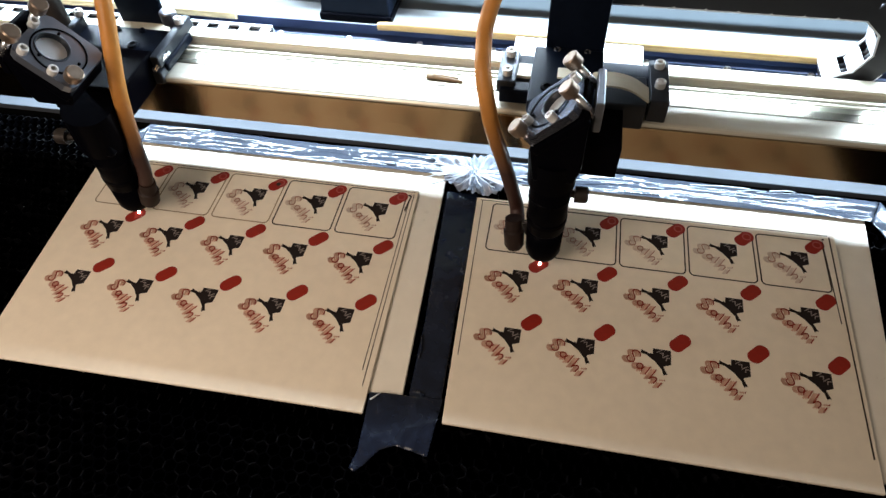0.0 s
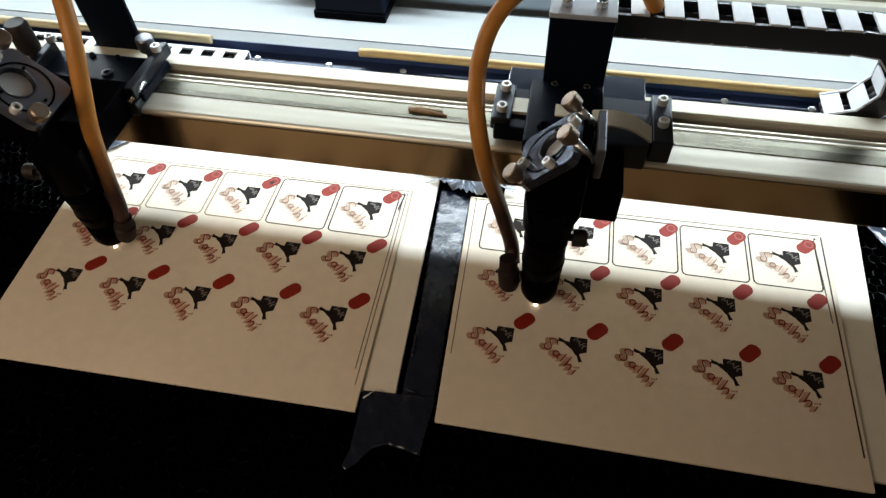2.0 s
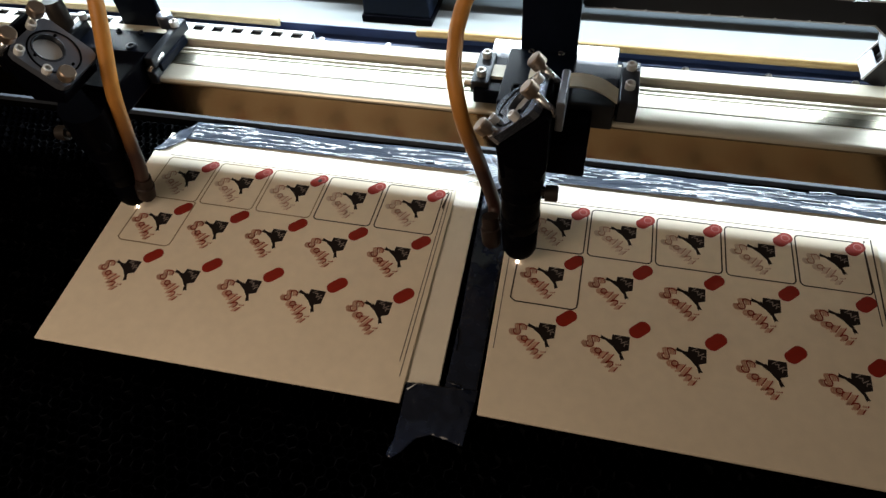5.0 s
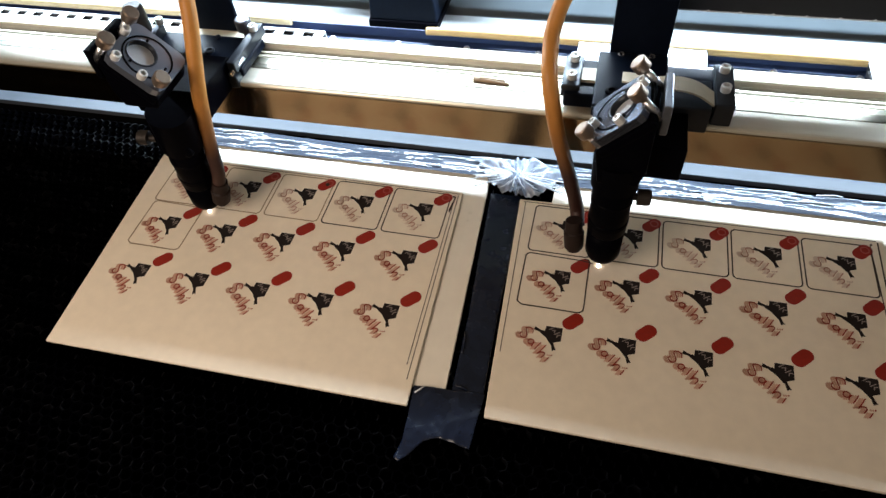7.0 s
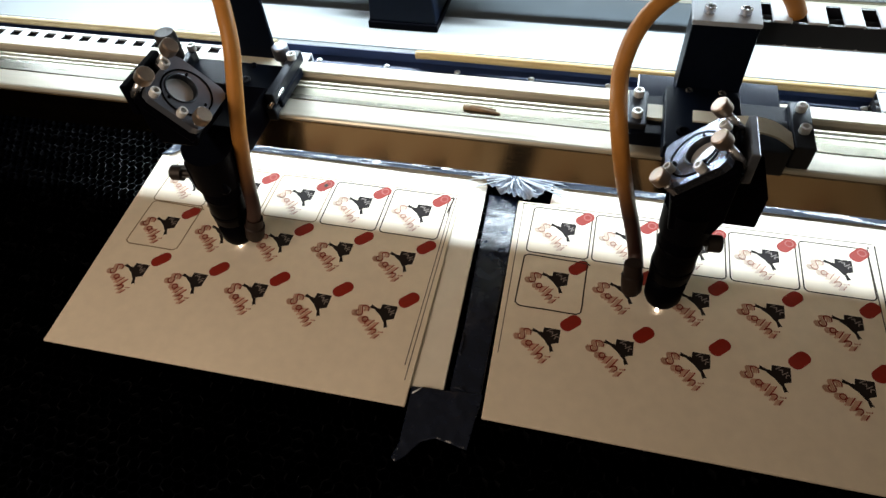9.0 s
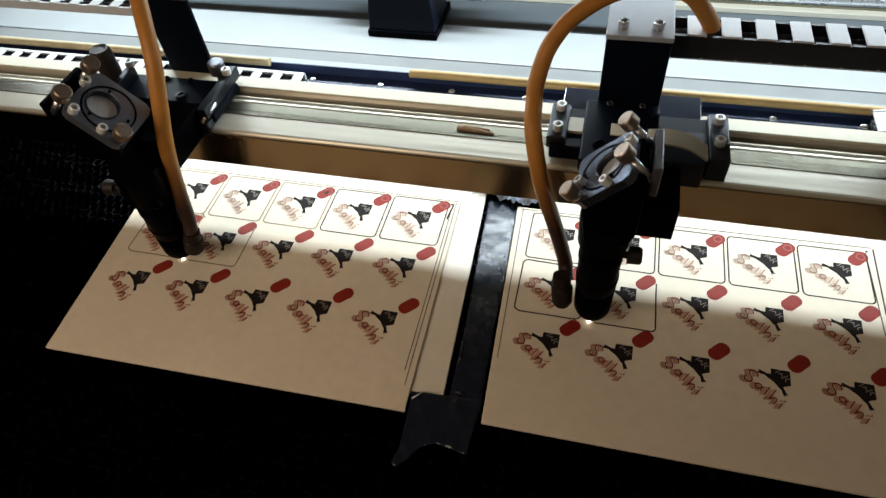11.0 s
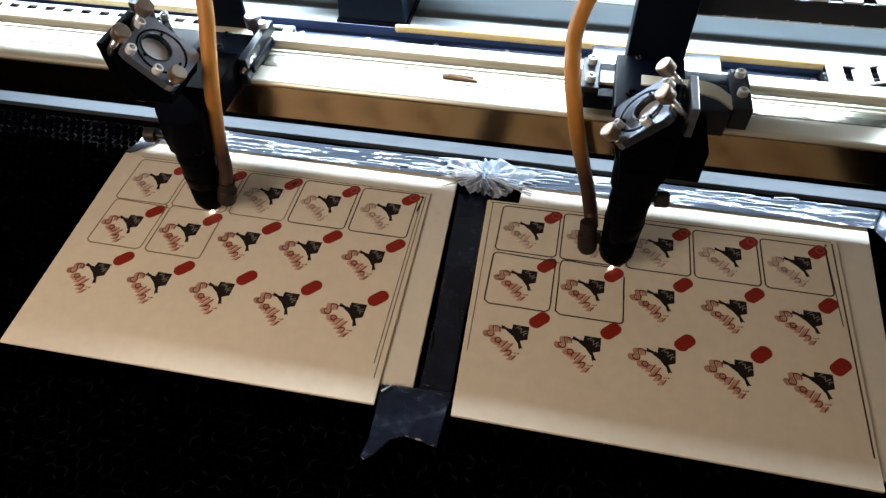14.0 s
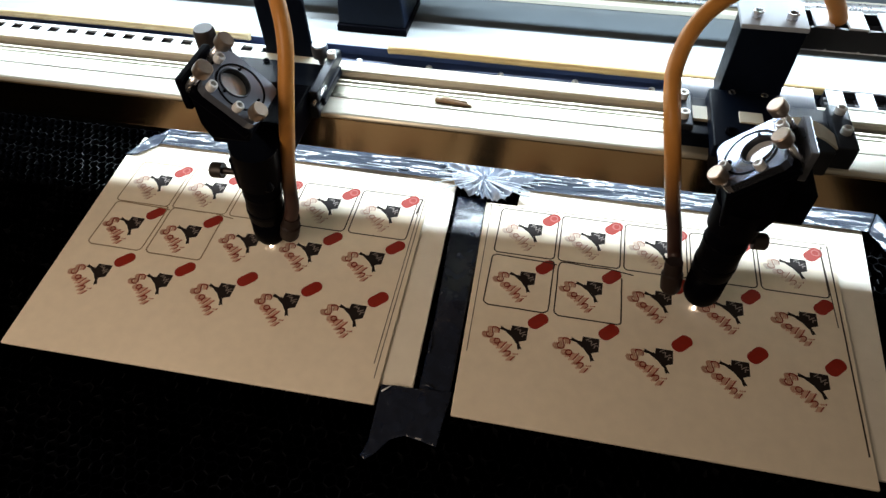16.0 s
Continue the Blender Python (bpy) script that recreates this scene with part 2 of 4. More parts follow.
def sweep(bm, pts, r, n=14):
    rings, up = [], Vector((0.3, 1, 0.1))
    for i, p in enumerate(pts):
        d = (pts[min(i + 1, len(pts) - 1)] - pts[max(i - 1, 0)]).normalized()
        s = d.cross(up).normalized()
        up = s.cross(d).normalized()
        rings.append([bm.verts.new(p + r * (s * math.cos(2 * math.pi * j / n) + up * math.sin(2 * math.pi * j / n))) for j in range(n)])
    for a, b in zip(rings, rings[1:]):
        for j in range(n):
            bm.faces.new((a[j], a[(j + 1) % n], b[(j + 1) % n], b[j])).smooth = True
    bm.faces.new(rings[0][::-1])
    bm.faces.new(rings[-1])
    return bm


def mesh_of(name, bm, material):
    bmesh.ops.recalc_face_normals(bm, faces=bm.faces)
    me = bpy.data.meshes.new(name)
    bm.to_mesh(me)
    bm.free()
    me.materials.append(material)
    return me


def part(name, bm, material, parent, label="", at=None):
    ob = new(name, bm if isinstance(bm, bpy.types.Mesh) else mesh_of(name, bm, material))
    ob.parent = parent
    if at is not None:
        ob.matrix_basis = at
    return tagged(ob, label)


def thing(name, label, category, bm=None, material=None, group="", kind="", at=None):
    ob = new(name, mesh_of(name, bm, material) if bm is not None else None)
    if at is not None:
        ob.matrix_basis = at
    return tagged(ob, label, category, group, kind)


# ---------------------------------------------------------------- the way of the machine
# seconds, across, along: the burning point of the right-hand head on its sheet
WAY = [(0.0, 0.0007, -0.0430), (0.2, 0.0002, -0.0415), (0.45, 0.0008, -0.0385), (0.62, 0.0048, -0.0385), (0.72, 0.0056, -0.0405), (1.0, 0.0056, -0.0481),
       (1.5, 0.0055, -0.0626), (2.0, 0.0056, -0.0759), (2.2, 0.0052, -0.0812), (2.32, 0.0025, -0.0828), (2.5, -0.0020, -0.0829), (3.0, -0.0150, -0.0827), (3.5, -0.0282, -0.0828),
       (3.74, -0.0345, -0.0828), (3.86, -0.0374, -0.0803), (4.0, -0.0375, -0.0764), (5.36, -0.0375, -0.0410), (5.46, -0.0350, -0.0392), (6.5, -0.0087, -0.0400), (6.85, 0.0010, -0.0402),
       (7.0, 0.0119, -0.0420), (7.45, 0.0460, -0.0468), (7.75, 0.0474, -0.0468), (7.95, 0.0514, -0.0432), (8.1, 0.0518, -0.0460), (8.5, 0.0518, -0.0563), (9.0, 0.0521, -0.0690),
       (9.5, 0.0522, -0.0822), (9.6, 0.0498, -0.0832), (10.95, 0.0120, -0.0832), (11.08, 0.0092, -0.0808), (12.0, 0.0091, -0.0569), (12.5, 0.0087, -0.0446), (12.66, 0.0092, -0.0400),
       (12.76, 0.0108, -0.0382), (13.0, 0.0167, -0.0380), (13.5, 0.0300, -0.0388), (14.0, 0.0428, -0.0384), (14.12, 0.0465, -0.0390), (14.45, 0.0885, -0.0456), (15.0, 0.0905, -0.0452),
       (15.2, 0.0955, -0.0432), (15.3, 0.0973, -0.0440), (15.5, 0.0975, -0.0483), (16.0, 0.0981, -0.0605)]
LEFT = -0.2934  # from the right head to the left one


def spot_at(t):
    for (t0, x0, y0), (t1, x1, y1) in zip(WAY, WAY[1:]):
        if t <= t1:
            k = (t - t0) / (t1 - t0)
            return x0 + (x1 - x0) * k, y0 + (y1 - y0) * k
    return WAY[-1][1:]


TIMES = [i / 10 for i in range(161)]

# ---------------------------------------------------------------- setting: bed, enclosure, rear deck
thing("floor", "matt black metal tray under the honeycomb bed", "floor", bx(-0.80, 0.46, -0.46, 0.42, -0.05, -0.040), PIT, kind="structure")
thing("wall_north", "dark painted back wall of the machine", "wall", bx(-0.80, 0.46, 0.40, 0.42, -0.04, 0.075), WALL, kind="structure")
thing("wall_south", "dark painted front lip of the machine", "wall", bx(-0.80, 0.46, -0.46, -0.44, -0.04, 0.01), WALL, kind="structure")
thing("wall_west", "dark painted, unseen side wall of the machine", "wall", bx(-0.82, -0.80, -0.46, 0.42, -0.05, 0.16), WALL, kind="structure")
# unseen wall, set close and high to darken the sheets' right side
thing("wall_east_blocker", "dark painted, unseen side wall of the machine", "wall", bx(0.46, 0.48, -0.46, 0.42, -0.05, 0.40), WALL, kind="structure")


def honeycomb():
    """Thin hexagonal cell walls, seen from above as a dark lattice."""
    a, top, low = 0.0042, -0.0055, -0.016
    verts, faces, seen = [], [], set()
    w, h = math.sqrt(3) * a, 1.5 * a
    for j in range(int(0.4965 / h)):
        for i in range(int(1.18 / w)):
            cx, cy = -0.80 + i * w + (j % 2) * w / 2, -0.44 + j * h
            c = [(cx + a * math.sin(k * math.pi / 3), cy + a * math.cos(k * math.pi / 3)) for k in range(6)]
            for k in range(6):
                p, q = c[k], c[(k + 1) % 6]
                key = (round((p[0] + q[0]) * 5000), round((p[1] + q[1]) * 5000))
                if key in seen:
                    continue
                seen.add(key)
                dx, dy = q[0] - p[0], q[1] - p[1]
                n = math.hypot(dx, dy)
                ox, oy = -dy / n * 0.00035, dx / n * 0.00035
                b = len(verts)
                for s in (1, -1):
                    for pt in (p, q):
                        for z in (low, top):
                            verts.append((pt[0] + s * ox, pt[1] + s * oy, z))
                faces += [(b, b + 2, b + 3, b + 1), (b + 4, b + 5, b + 7, b + 6), (b + 1, b + 3, b + 7, b + 5)]
    me = bpy.data.meshes.new("honeycomb_bed")
    me.from_pydata(verts, [], faces)
    me.materials.append(HONEY)
    return tagged(new("honeycomb_bed", me), "black metal honeycomb cutting bed of hexagonal cells", "bed", kind="stuff")


honeycomb()
thing("bed_bar", "grey metal bar along the back edge of the bed", "bar", bx(-0.80, 0.46, 0.0556, 0.0690, -0.005, 0.0, bev=0.0008), STEEL_BAR, kind="structure")
thing("bed_frame", "black steel frame under the bed bar", "frame", bx(-0.80, 0.46, 0.0570, 0.0900, -0.040, -0.0051), PIT, kind="structure")
thing("rear_deck", "white painted sheet metal deck behind the gantry", "deck", bx(-0.80, 0.46, 0.121, 0.172, -0.04, 0.047, bev=0.001), DECK, kind="structure")
thing("rear_deck_front", "white painted front edge of the rear deck", "deck", bx(-0.80, 0.46, 0.0905, 0.106, -0.04, 0.047, bev=0.001), DECK, kind="structure")
# plain grey strip, 1.5 mm lower than the white deck
thing("rear_deck_strip", "grey strip set slightly lower in the rear deck", "seam", bx(-0.80, 0.46, 0.106, 0.121, -0.04, 0.0455), DECK_STRIP, kind="structure")
thing("rear_deck_back", "grey sheet metal at the back of the deck", "deck", bx(-0.80, 0.46, 0.172, 0.40, -0.04, 0.045), DECK_GREY, kind="structure")

rail = thing("rear_rail", "bright aluminium rail lying along the back of the deck", "rail")
part("base", bx(-0.80, 0.46, 0.2200, 0.2480, 0.0452, 0.0500, bev=0.0006), ALU, rail, "brushed aluminium base strip")
part("ridge", bx(-0.80, 0.46, 0.2265, 0.2330, 0.0500, 0.0530, bev=0.0006), ALU_DULL, rail, "dull ridge of the rail")
part("lip", bx(-0.80, 0.46, 0.2400, 0.2475, 0.0500, 0.0560, bev=0.0006), ALU, rail)

lamp = thing("led_lamp", "white strip lamp fixed above the rear deck", "lamp")
part("housing", bx(-0.80, 0.46, 0.142, 0.162, 0.196, 0.212, bev=0.001), DECK, lamp, "white lamp housing")
for x in (-0.795, 0.445):
    part("bracket", bx(x, x + 0.01, 0.146, 0.158, 0.047, 0.197), DECK, lamp)

# bearing block with couplings and drive shaft on the rear deck
drive = thing("drive_shaft", "black bearing block with silver couplings and a steel shaft", "shaft")
part("base_plate", bx(-0.2040, -0.1425, 0.1455, 0.200, 0.047, 0.0535, bev=0.001), BLACK, drive, "black base plate")
bm = prism(bmesh.new(), [(-0.2028, 0.0530), (-0.1437, 0.0530), (-0.1450, 0.072), (-0.1500, 0.110), (-0.1950, 0.110), (-0.2012, 0.072)], "y", 0.1475, 0.192, bev=0.0012)
part("bearing_block", bm, BLACK_SATIN, drive, "dark blue-black bearing block")
part("shaft", cyl(bmesh.new(), (-0.78, 0.172, 0.088), (0.455, 0.172, 0.088), 0.0045), SILVER, drive, "bright steel shaft")
for x0, x1 in ((-0.242, -0.199), (-0.145, -0.102)):
    for k, (a, b, r) in enumerate(((0, 0.36, 0.0150), (0.42, 0.53, 0.0150), (0.60, 1.0, 0.0150))):
        part("coupling_ring", cyl(bmesh.new(), (x0 + (x1 - x0) * a, 0.172, 0.088), (x0 + (x1 - x0) * b, 0.172, 0.088), r, n=32), SILVER, drive, "silver clamp ring")
    part("coupling_core", cyl(bmesh.new(), (x0, 0.172, 0.088), (x1, 0.172, 0.088), 0.012), BLACK_SATIN, drive, "dark coupling core")
    part("grub_screw", cyl(bmesh.new(), (x1 - 0.006, 0.172, 0.088) , (x1 - 0.006, 0.1575, 0.0915), 0.0022), BLACK, drive)


# ---------------------------------------------------------------- sheets on the bed
def quad_board(name, quad, z0, z1, material, label, bev=0.0004):
    bm = bmesh.new()
    lo, hi = [bm.verts.new((*p, z0)) for p in quad], [bm.verts.new((*p, z1)) for p in quad]
    for i in range(4):
        bm.faces.new((lo[i], lo[(i + 1) % 4], hi[(i + 1) % 4], hi[i]))
    bm.faces.new(hi)
    bm.faces.new(lo[::-1])
    bmesh.ops.bevel(bm, geom=list(bm.edges), offset=bev, segments=1, affect="EDGES")
    return thing(name, label, "board", bm, material, group="boards on the bed")


quad_board("backing_board", [(-0.343, -0.153), (-0.0690, -0.1520), (-0.0766, 0.034), (-0.350, 0.036)], -0.0050, -0.0022, BOARD_LOW, "white backing board under the printed sheet, edges showing")
quad_board("backing_board", [(-0.035, -0.158), (0.2050, -0.1560), (0.2185, 0.034), (-0.0258, 0.034)], -0.0050, -0.0022, BOARD_LOW, "white backing board under the printed sheet, edges showing")
left_sheet = quad_board("printed_sheet", [(-0.340, -0.1705), (-0.0890, -0.1665), (-0.0935, 0.0095), (-0.3517, 0.0110)], -0.0021, 0.0, BOARD, "cream printed sheet with rows of emblems and red tags")
right_sheet = quad_board("printed_sheet", [(-0.0430, -0.1646), (0.1900, -0.1634), (0.1943, 0.0135), (-0.0500, 0.0100)], -0.0021, 0.0, BOARD, "cream printed sheet with rows of emblems and red tags")


def diag(u, v):
    """From the emblem's own axes (up its middle, across it) to the sheet's."""
    return ((u + v) * 0.70711, (u - v) * 0.70711)


def flat(polys, z0, z1):
    bm = bmesh.new()
    for poly in polys:
        lo, hi = [bm.verts.new((*p, z0)) for p in poly], [bm.verts.new((*p, z1)) for p in poly]
        n = len(poly)
        for i in range(n):
            bm.faces.new((lo[i], lo[(i + 1) % n], hi[(i + 1) % n], hi[i]))
        bm.faces.new(hi)
    return bm


def stroke(pts, w):
    """A ribbon of width w along points, as quads."""
    out = []
    for p, q in zip(pts, pts[1:]):
        d = Vector((q[0] - p[0], q[1] - p[1]))
        if d.length < 1e-9:
            continue
        n = Vector((-d.y, d.x)).normalized() * w / 2
        e = d.normalized() * w * 0.25
        out.append([(p[0] - n.x - e.x, p[1] - n.y - e.y), (q[0] - n.x + e.x, q[1] - n.y + e.y), (q[0] + n.x + e.x, q[1] + n.y + e.y), (p[0] + n.x - e.x, p[1] + n.y - e.y)])
    return out


def pill_poly(l, w, n=10, grow=0.0):
    pts = []
    r = w / 2 * 0.92
    for sx, a0 in ((1, -90), (-1, 90)):
        for i in range(n + 1):
            a = radians(a0 + 180 * i / n)
            pts.append((sx * (l / 2 - r) + (r + grow) * math.cos(a), (w / 2 + grow) * math.sin(a)))
    return pts


pill_mesh = mesh_of("red_tag", flat([[diag(*p) for p in pill_poly(0.0146, 0.0088)]], -0.0002, 0.00012), RED)
ring_mesh = mesh_of("tag_ring", flat(stroke([diag(0.0024 + 0.0026 * math.cos(k * math.pi / 7), 0.0026 * math.sin(k * math.pi / 7)) for k in range(15)], 0.0007), 0.0001, 0.0002), PINK)
gem = [(-0.0160, -0.0063), (-0.0056, -0.0064), (-0.0058, -0.0160), (-0.0106, -0.0178), (-0.0150, -0.0152), (-0.0166, -0.0118)]
gem_mesh = mesh_of("dark_emblem", flat([gem], -0.0002, 0.00014), INK)
tail = [(-0.0196, -0.0044), (-0.0204, -0.0068), (-0.0212, -0.0086), (-0.0218, -0.0106), (-0.0227, -0.0096), (-0.0240, -0.0097), (-0.0231, -0.0078), (-0.0220, -0.0062), (-0.0217, -0.0044)]
belt_band = [(-0.0220, -0.0052), (-0.0192, -0.0056), (-0.0186, 0.0), (-0.0192, 0.0056), (-0.0220, 0.0052), (-0.0213, 0.0)]
ribbon_mesh = mesh_of("dark_ribbon", flat([[diag(u, v) for u, v in tail], [diag(u, -v) for u, v in tail], [diag(u, v) for u, v in belt_band]], -0.0002, 0.00018), INK)
# pale zigzag and bars in the emblem
mono = []
for c in ([(-0.0160, -0.0036), (-0.0124, -0.0030)], [(-0.0150, -0.0022), (-0.0134, -0.0010), (-0.0150, 0.0002)], [(-0.0158, 0.0010), (-0.0120, 0.0018)], [(-0.0128, 0.0038), (-0.0142, 0.0026), (-0.0158, 0.0036)]):
    mono += stroke([diag(u, v) for u, v in c], 0.00060)
mono_mesh = mesh_of("pale_monogram", flat(mono, 0.0001, 0.00026), INK_LIGHT)

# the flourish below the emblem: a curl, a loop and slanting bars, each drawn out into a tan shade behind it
def curve(*pts):
    return [(p.x, p.y) for p in smooth_path([Vector(q) for q in pts], k=3)]


curls = [curve((-0.0262, -0.0074), (-0.0246, -0.0090), (-0.0248, -0.0114), (-0.0270, -0.0128), (-0.0286, -0.0108), (-0.0300, -0.0082), (-0.0320, -0.0074), (-0.0336, -0.0090), (-0.0330, -0.0114), (-0.0312, -0.0118)),
         [(-0.0308 + 0.0019 * math.cos(k * 0.63), -0.0030 + 0.0018 * math.sin(k * 0.63)) for k in range(11)],
         curve((-0.0325, 0.0060), (-0.0302, 0.0064), (-0.0288, 0.0078), (-0.0298, 0.0092), (-0.0325, 0.0096)),
         [(-0.0325, -0.0002), (-0.0308, -0.0010), (-0.0290, -0.0010)], [(-0.0322, 0.0026), (-0.0296, 0.0020), (-0.0262, 0.0012)],
         [(-0.0325, 0.0060), (-0.0290, 0.0054), (-0.0248, 0.0044)], [(-0.0325, 0.0130), (-0.0306, 0.0126), (-0.0286, 0.0122)], [(-0.0264, 0.0121), (-0.0258, 0.0119)]]
script_polys, edge_polys = [], []
for c in curls:
    script_polys += stroke([diag(u, v) for u, v in c], 0.00068)
    for o in (0.0009, 0.0019):
        edge_polys += stroke([diag(u - o, v - o * 0.85) for u, v in c], 0.0011)
script_mesh = mesh_of("script_flourish", flat(script_polys, 0.0002, 0.0004), SCRIPT)
edge_mesh = mesh_of("script_edge", flat(edge_polys, -0.0002, 0.00012), SCRIPT_SIDE)
glare_script, glare_edge = script_mesh.copy(), edge_mesh.copy()
glare_script.materials[0], glare_edge.materials[0] = SCRIPT_PALE, SIDE_PALE

R_GRID = [[(0.045 * i, -0.045 * j) for i in range(5)] for j in range(3)]
L_GRID = [[(-0.2943 + 0.0469 * i, -0.0004 - 0.0461 * j) for i in range(5)] for j in range(3)]


def rounded(cx, cy, hx, hy, r=0.0032, n=5):
    pts = []
    for sx, sy, a0 in ((1, 1, 0), (-1, 1, 90), (-1, -1, 180), (1, -1, 270)):
        for i in range(n + 1):
            a = radians(a0 + 90 * i / n)
            pts.append((cx + sx * (hx - r) + r * math.cos(a), cy + sy * (hy - r) + r * math.sin(a)))
    return pts + pts[:1]


for sheet, grid, k, burn in ((left_sheet, L_GRID, 1.03, BURN_PALE), (right_sheet, R_GRID, 1.0, BURN)):
    for j, row in enumerate(grid):
        for i, (x, y) in enumerate(row):
            at = Matrix.Translation((x, y, 0)) @ Matrix.Diagonal((k, k, 1, 1))
            for nm, me in (("red_tag", pill_mesh), ("dark_emblem", gem_mesh), ("dark_ribbon", ribbon_mesh), ("pale_monogram", mono_mesh), ("script_edge", edge_mesh if j else glare_edge), ("script_flourish", script_mesh if j else glare_script)):
                ob = part(nm, me, None, sheet, at=at)
                if nm in ("pale_monogram", "script_flourish", "script_edge"):
                    tagged(ob, kind="stuff")
            if j == 0:
                part("tag_ring", ring_mesh, None, sheet, at=at)
                part("cut_outline", flat(stroke(rounded(x - 0.0160 * k, y - 0.0156 * k, 0.0212 * k, 0.0213 * k), 0.0009), -0.0001, 0.0001), burn if i < 3 and sheet is left_sheet else BURN, sheet, "scorched outline of a finished cut")
# long trim cuts at the edges of both sheets
for sheet, lines in ((left_sheet, [((-0.0985, 0.0050), (-0.0962, -0.140), 0.0005), ((-0.0962, 0.0052), (-0.0935, -0.150), 0.0005), ((-0.335, 0.0080), (-0.0950, 0.0072), 0.0004)]),
                     (right_sheet, [((-0.0455, 0.0075), (-0.0415, -0.120), 0.0005), ((-0.047, 0.0078), (0.1895, 0.0108), 0.0005), ((0.1855, 0.0060), (0.1865, -0.060), 0.0006), ((0.1905, 0.0095), (0.1880, -0.145), 0.0009)])):
    for a, b, w in lines:
        part("trim_cut", flat(stroke([a, b], w), -0.0001, 0.00012), BURN, sheet)

part("open_cut", flat([[(-0.0973, 0.0042), (-0.0990, -0.0128), (-0.1003, -0.0106), (-0.0985, 0.0030)]], -0.0001, 0.00016), BURN, left_sheet, "black gaping end of a trim cut")

# cut lines that the beam burns during the clip, in short pieces
SEGS = []
for sheet, burn, dx in ((left_sheet, BURN_PALE, LEFT), (right_sheet, BURN, 0.0)):
    t = 0.5
    while t < 16.0:
        t1 = min(t + 0.28, 16.0)
        if not (6.85 <= t < 7.95 or 14.12 <= t < 15.2):
            pts = [spot_at(t + (t1 - t) * q / 4) for q in range(5)]
            mid = pts[2]
            bm = flat(stroke([(p[0] - mid[0], p[1] - mid[1]) for p in pts], 0.0009), -0.0001, 0.0001)
            SEGS.append((part("cut_line", bm, burn, sheet, "freshly scorched cut line"), (mid[0] + dx, mid[1]), t1))
        t = t1


def crinkled(name, poly, z, amp, freq, material, label, category, step=0.0022, seed=0, thick=0.0003, hub=None):
    """A thin wrinkled sheet over the polygon's box, cut to the polygon. hub: the folds run out from this point."""
    bm = bmesh.new()
    bm.faces.new([bm.verts.new((*p, z)) for p in poly])
    bmesh.ops.triangulate(bm, faces=bm.faces[:])
    for _ in range(14):
        long = [e for e in bm.edges if e.calc_length() > step * 1.5]
        if not long:
            break
        bmesh.ops.subdivide_edges(bm, edges=long, cuts=1)
        bmesh.ops.triangulate(bm, faces=[f for f in bm.faces if len(f.verts) > 3])
    for v in bm.verts:
        x, y = v.co.x, v.co.y
        if hub:
            a, r = math.atan2(y - hub[1], x - hub[0]), math.hypot(x - hub[0], y - hub[1])
            w = noise.noise((3.0 * math.cos(a) + seed, 3.0 * math.sin(a), r * 60)) + 0.55 * noise.noise((7 * math.cos(a), 7 * math.sin(a) + seed, r * 90)) + 0.35 * noise.noise((x * 170, y * 170, seed))
            h = (0.5 + 0.9 * w) * (1 - min(1, r / 0.045) * 0.6)
        else:
            h = 0.5 + 0.75 * noise.noise((x * freq[0] + seed, y * freq[1], seed * 1.7)) + 0.22 * noise.noise((x * freq[0] * 3.5, y * freq[1] * 2.2, seed)) + 0.10 * noise.noise((x * 260, y * 260, seed))
        v.co.z = z + amp * max(0.0, h)
    for f in bm.faces:
        f.smooth = True
    bmesh.ops.solidify(bm, geom=list(bm.faces), thickness=thick)
    return thing(name, label, category, bm, material)


tape = crinkled("tape_strip", [(-0.0728, 0.014), (-0.0500, 0.014), (-0.0482, -0.05), (-0.0478, -0.09), (-0.0460, -0.151), (-0.0652, -0.153), (-0.0664, -0.10), (-0.0700, -0.04)], -0.0021, 0.0012, (26, 34), TAPE, "glossy black tape strip between the two boards", "tape", seed=3)
crinkled("tape_piece", [(-0.0880, -0.1530), (-0.0450, -0.1500), (-0.0472, -0.1855), (-0.0560, -0.1840), (-0.0660, -0.1825), (-0.0740, -0.1860), (-0.0800, -0.1950), (-0.0850, -0.2005), (-0.0880, -0.1985), (-0.0860, -0.1870)], -0.0012, 0.0028, (64, 58), TAPE, "torn piece of glossy black tape with a curled corner", "tape", step=0.0015, seed=8)
film = crinkled("film_strip", [(-0.331, 0.0285), (0.222, 0.0290), (0.230, 0.0492), (-0.331, 0.0495)], -0.0018, 0.0034, (9, 120), FOIL, "crinkled shiny dark film strip along the boards", "film", step=0.0018, seed=5)
crinkled("film_end", [(-0.3535, 0.0118), (-0.3440, 0.0122), (-0.3312, 0.0270), (-0.3312, 0.0495), (-0.3420, 0.0370)], -0.0018, 0.0030, (40, 60), FOIL, "loose crinkled end of the shiny film", "film", step=0.0014, seed=9)
crinkled("film_end", [(0.2222, 0.0290), (0.2360, 0.0020), (0.2455, 0.0200), (0.2310, 0.0492)], -0.0018, 0.0030, (45, 45), FOIL, "loose crinkled end of the shiny film", "film", step=0.0014, seed=14)
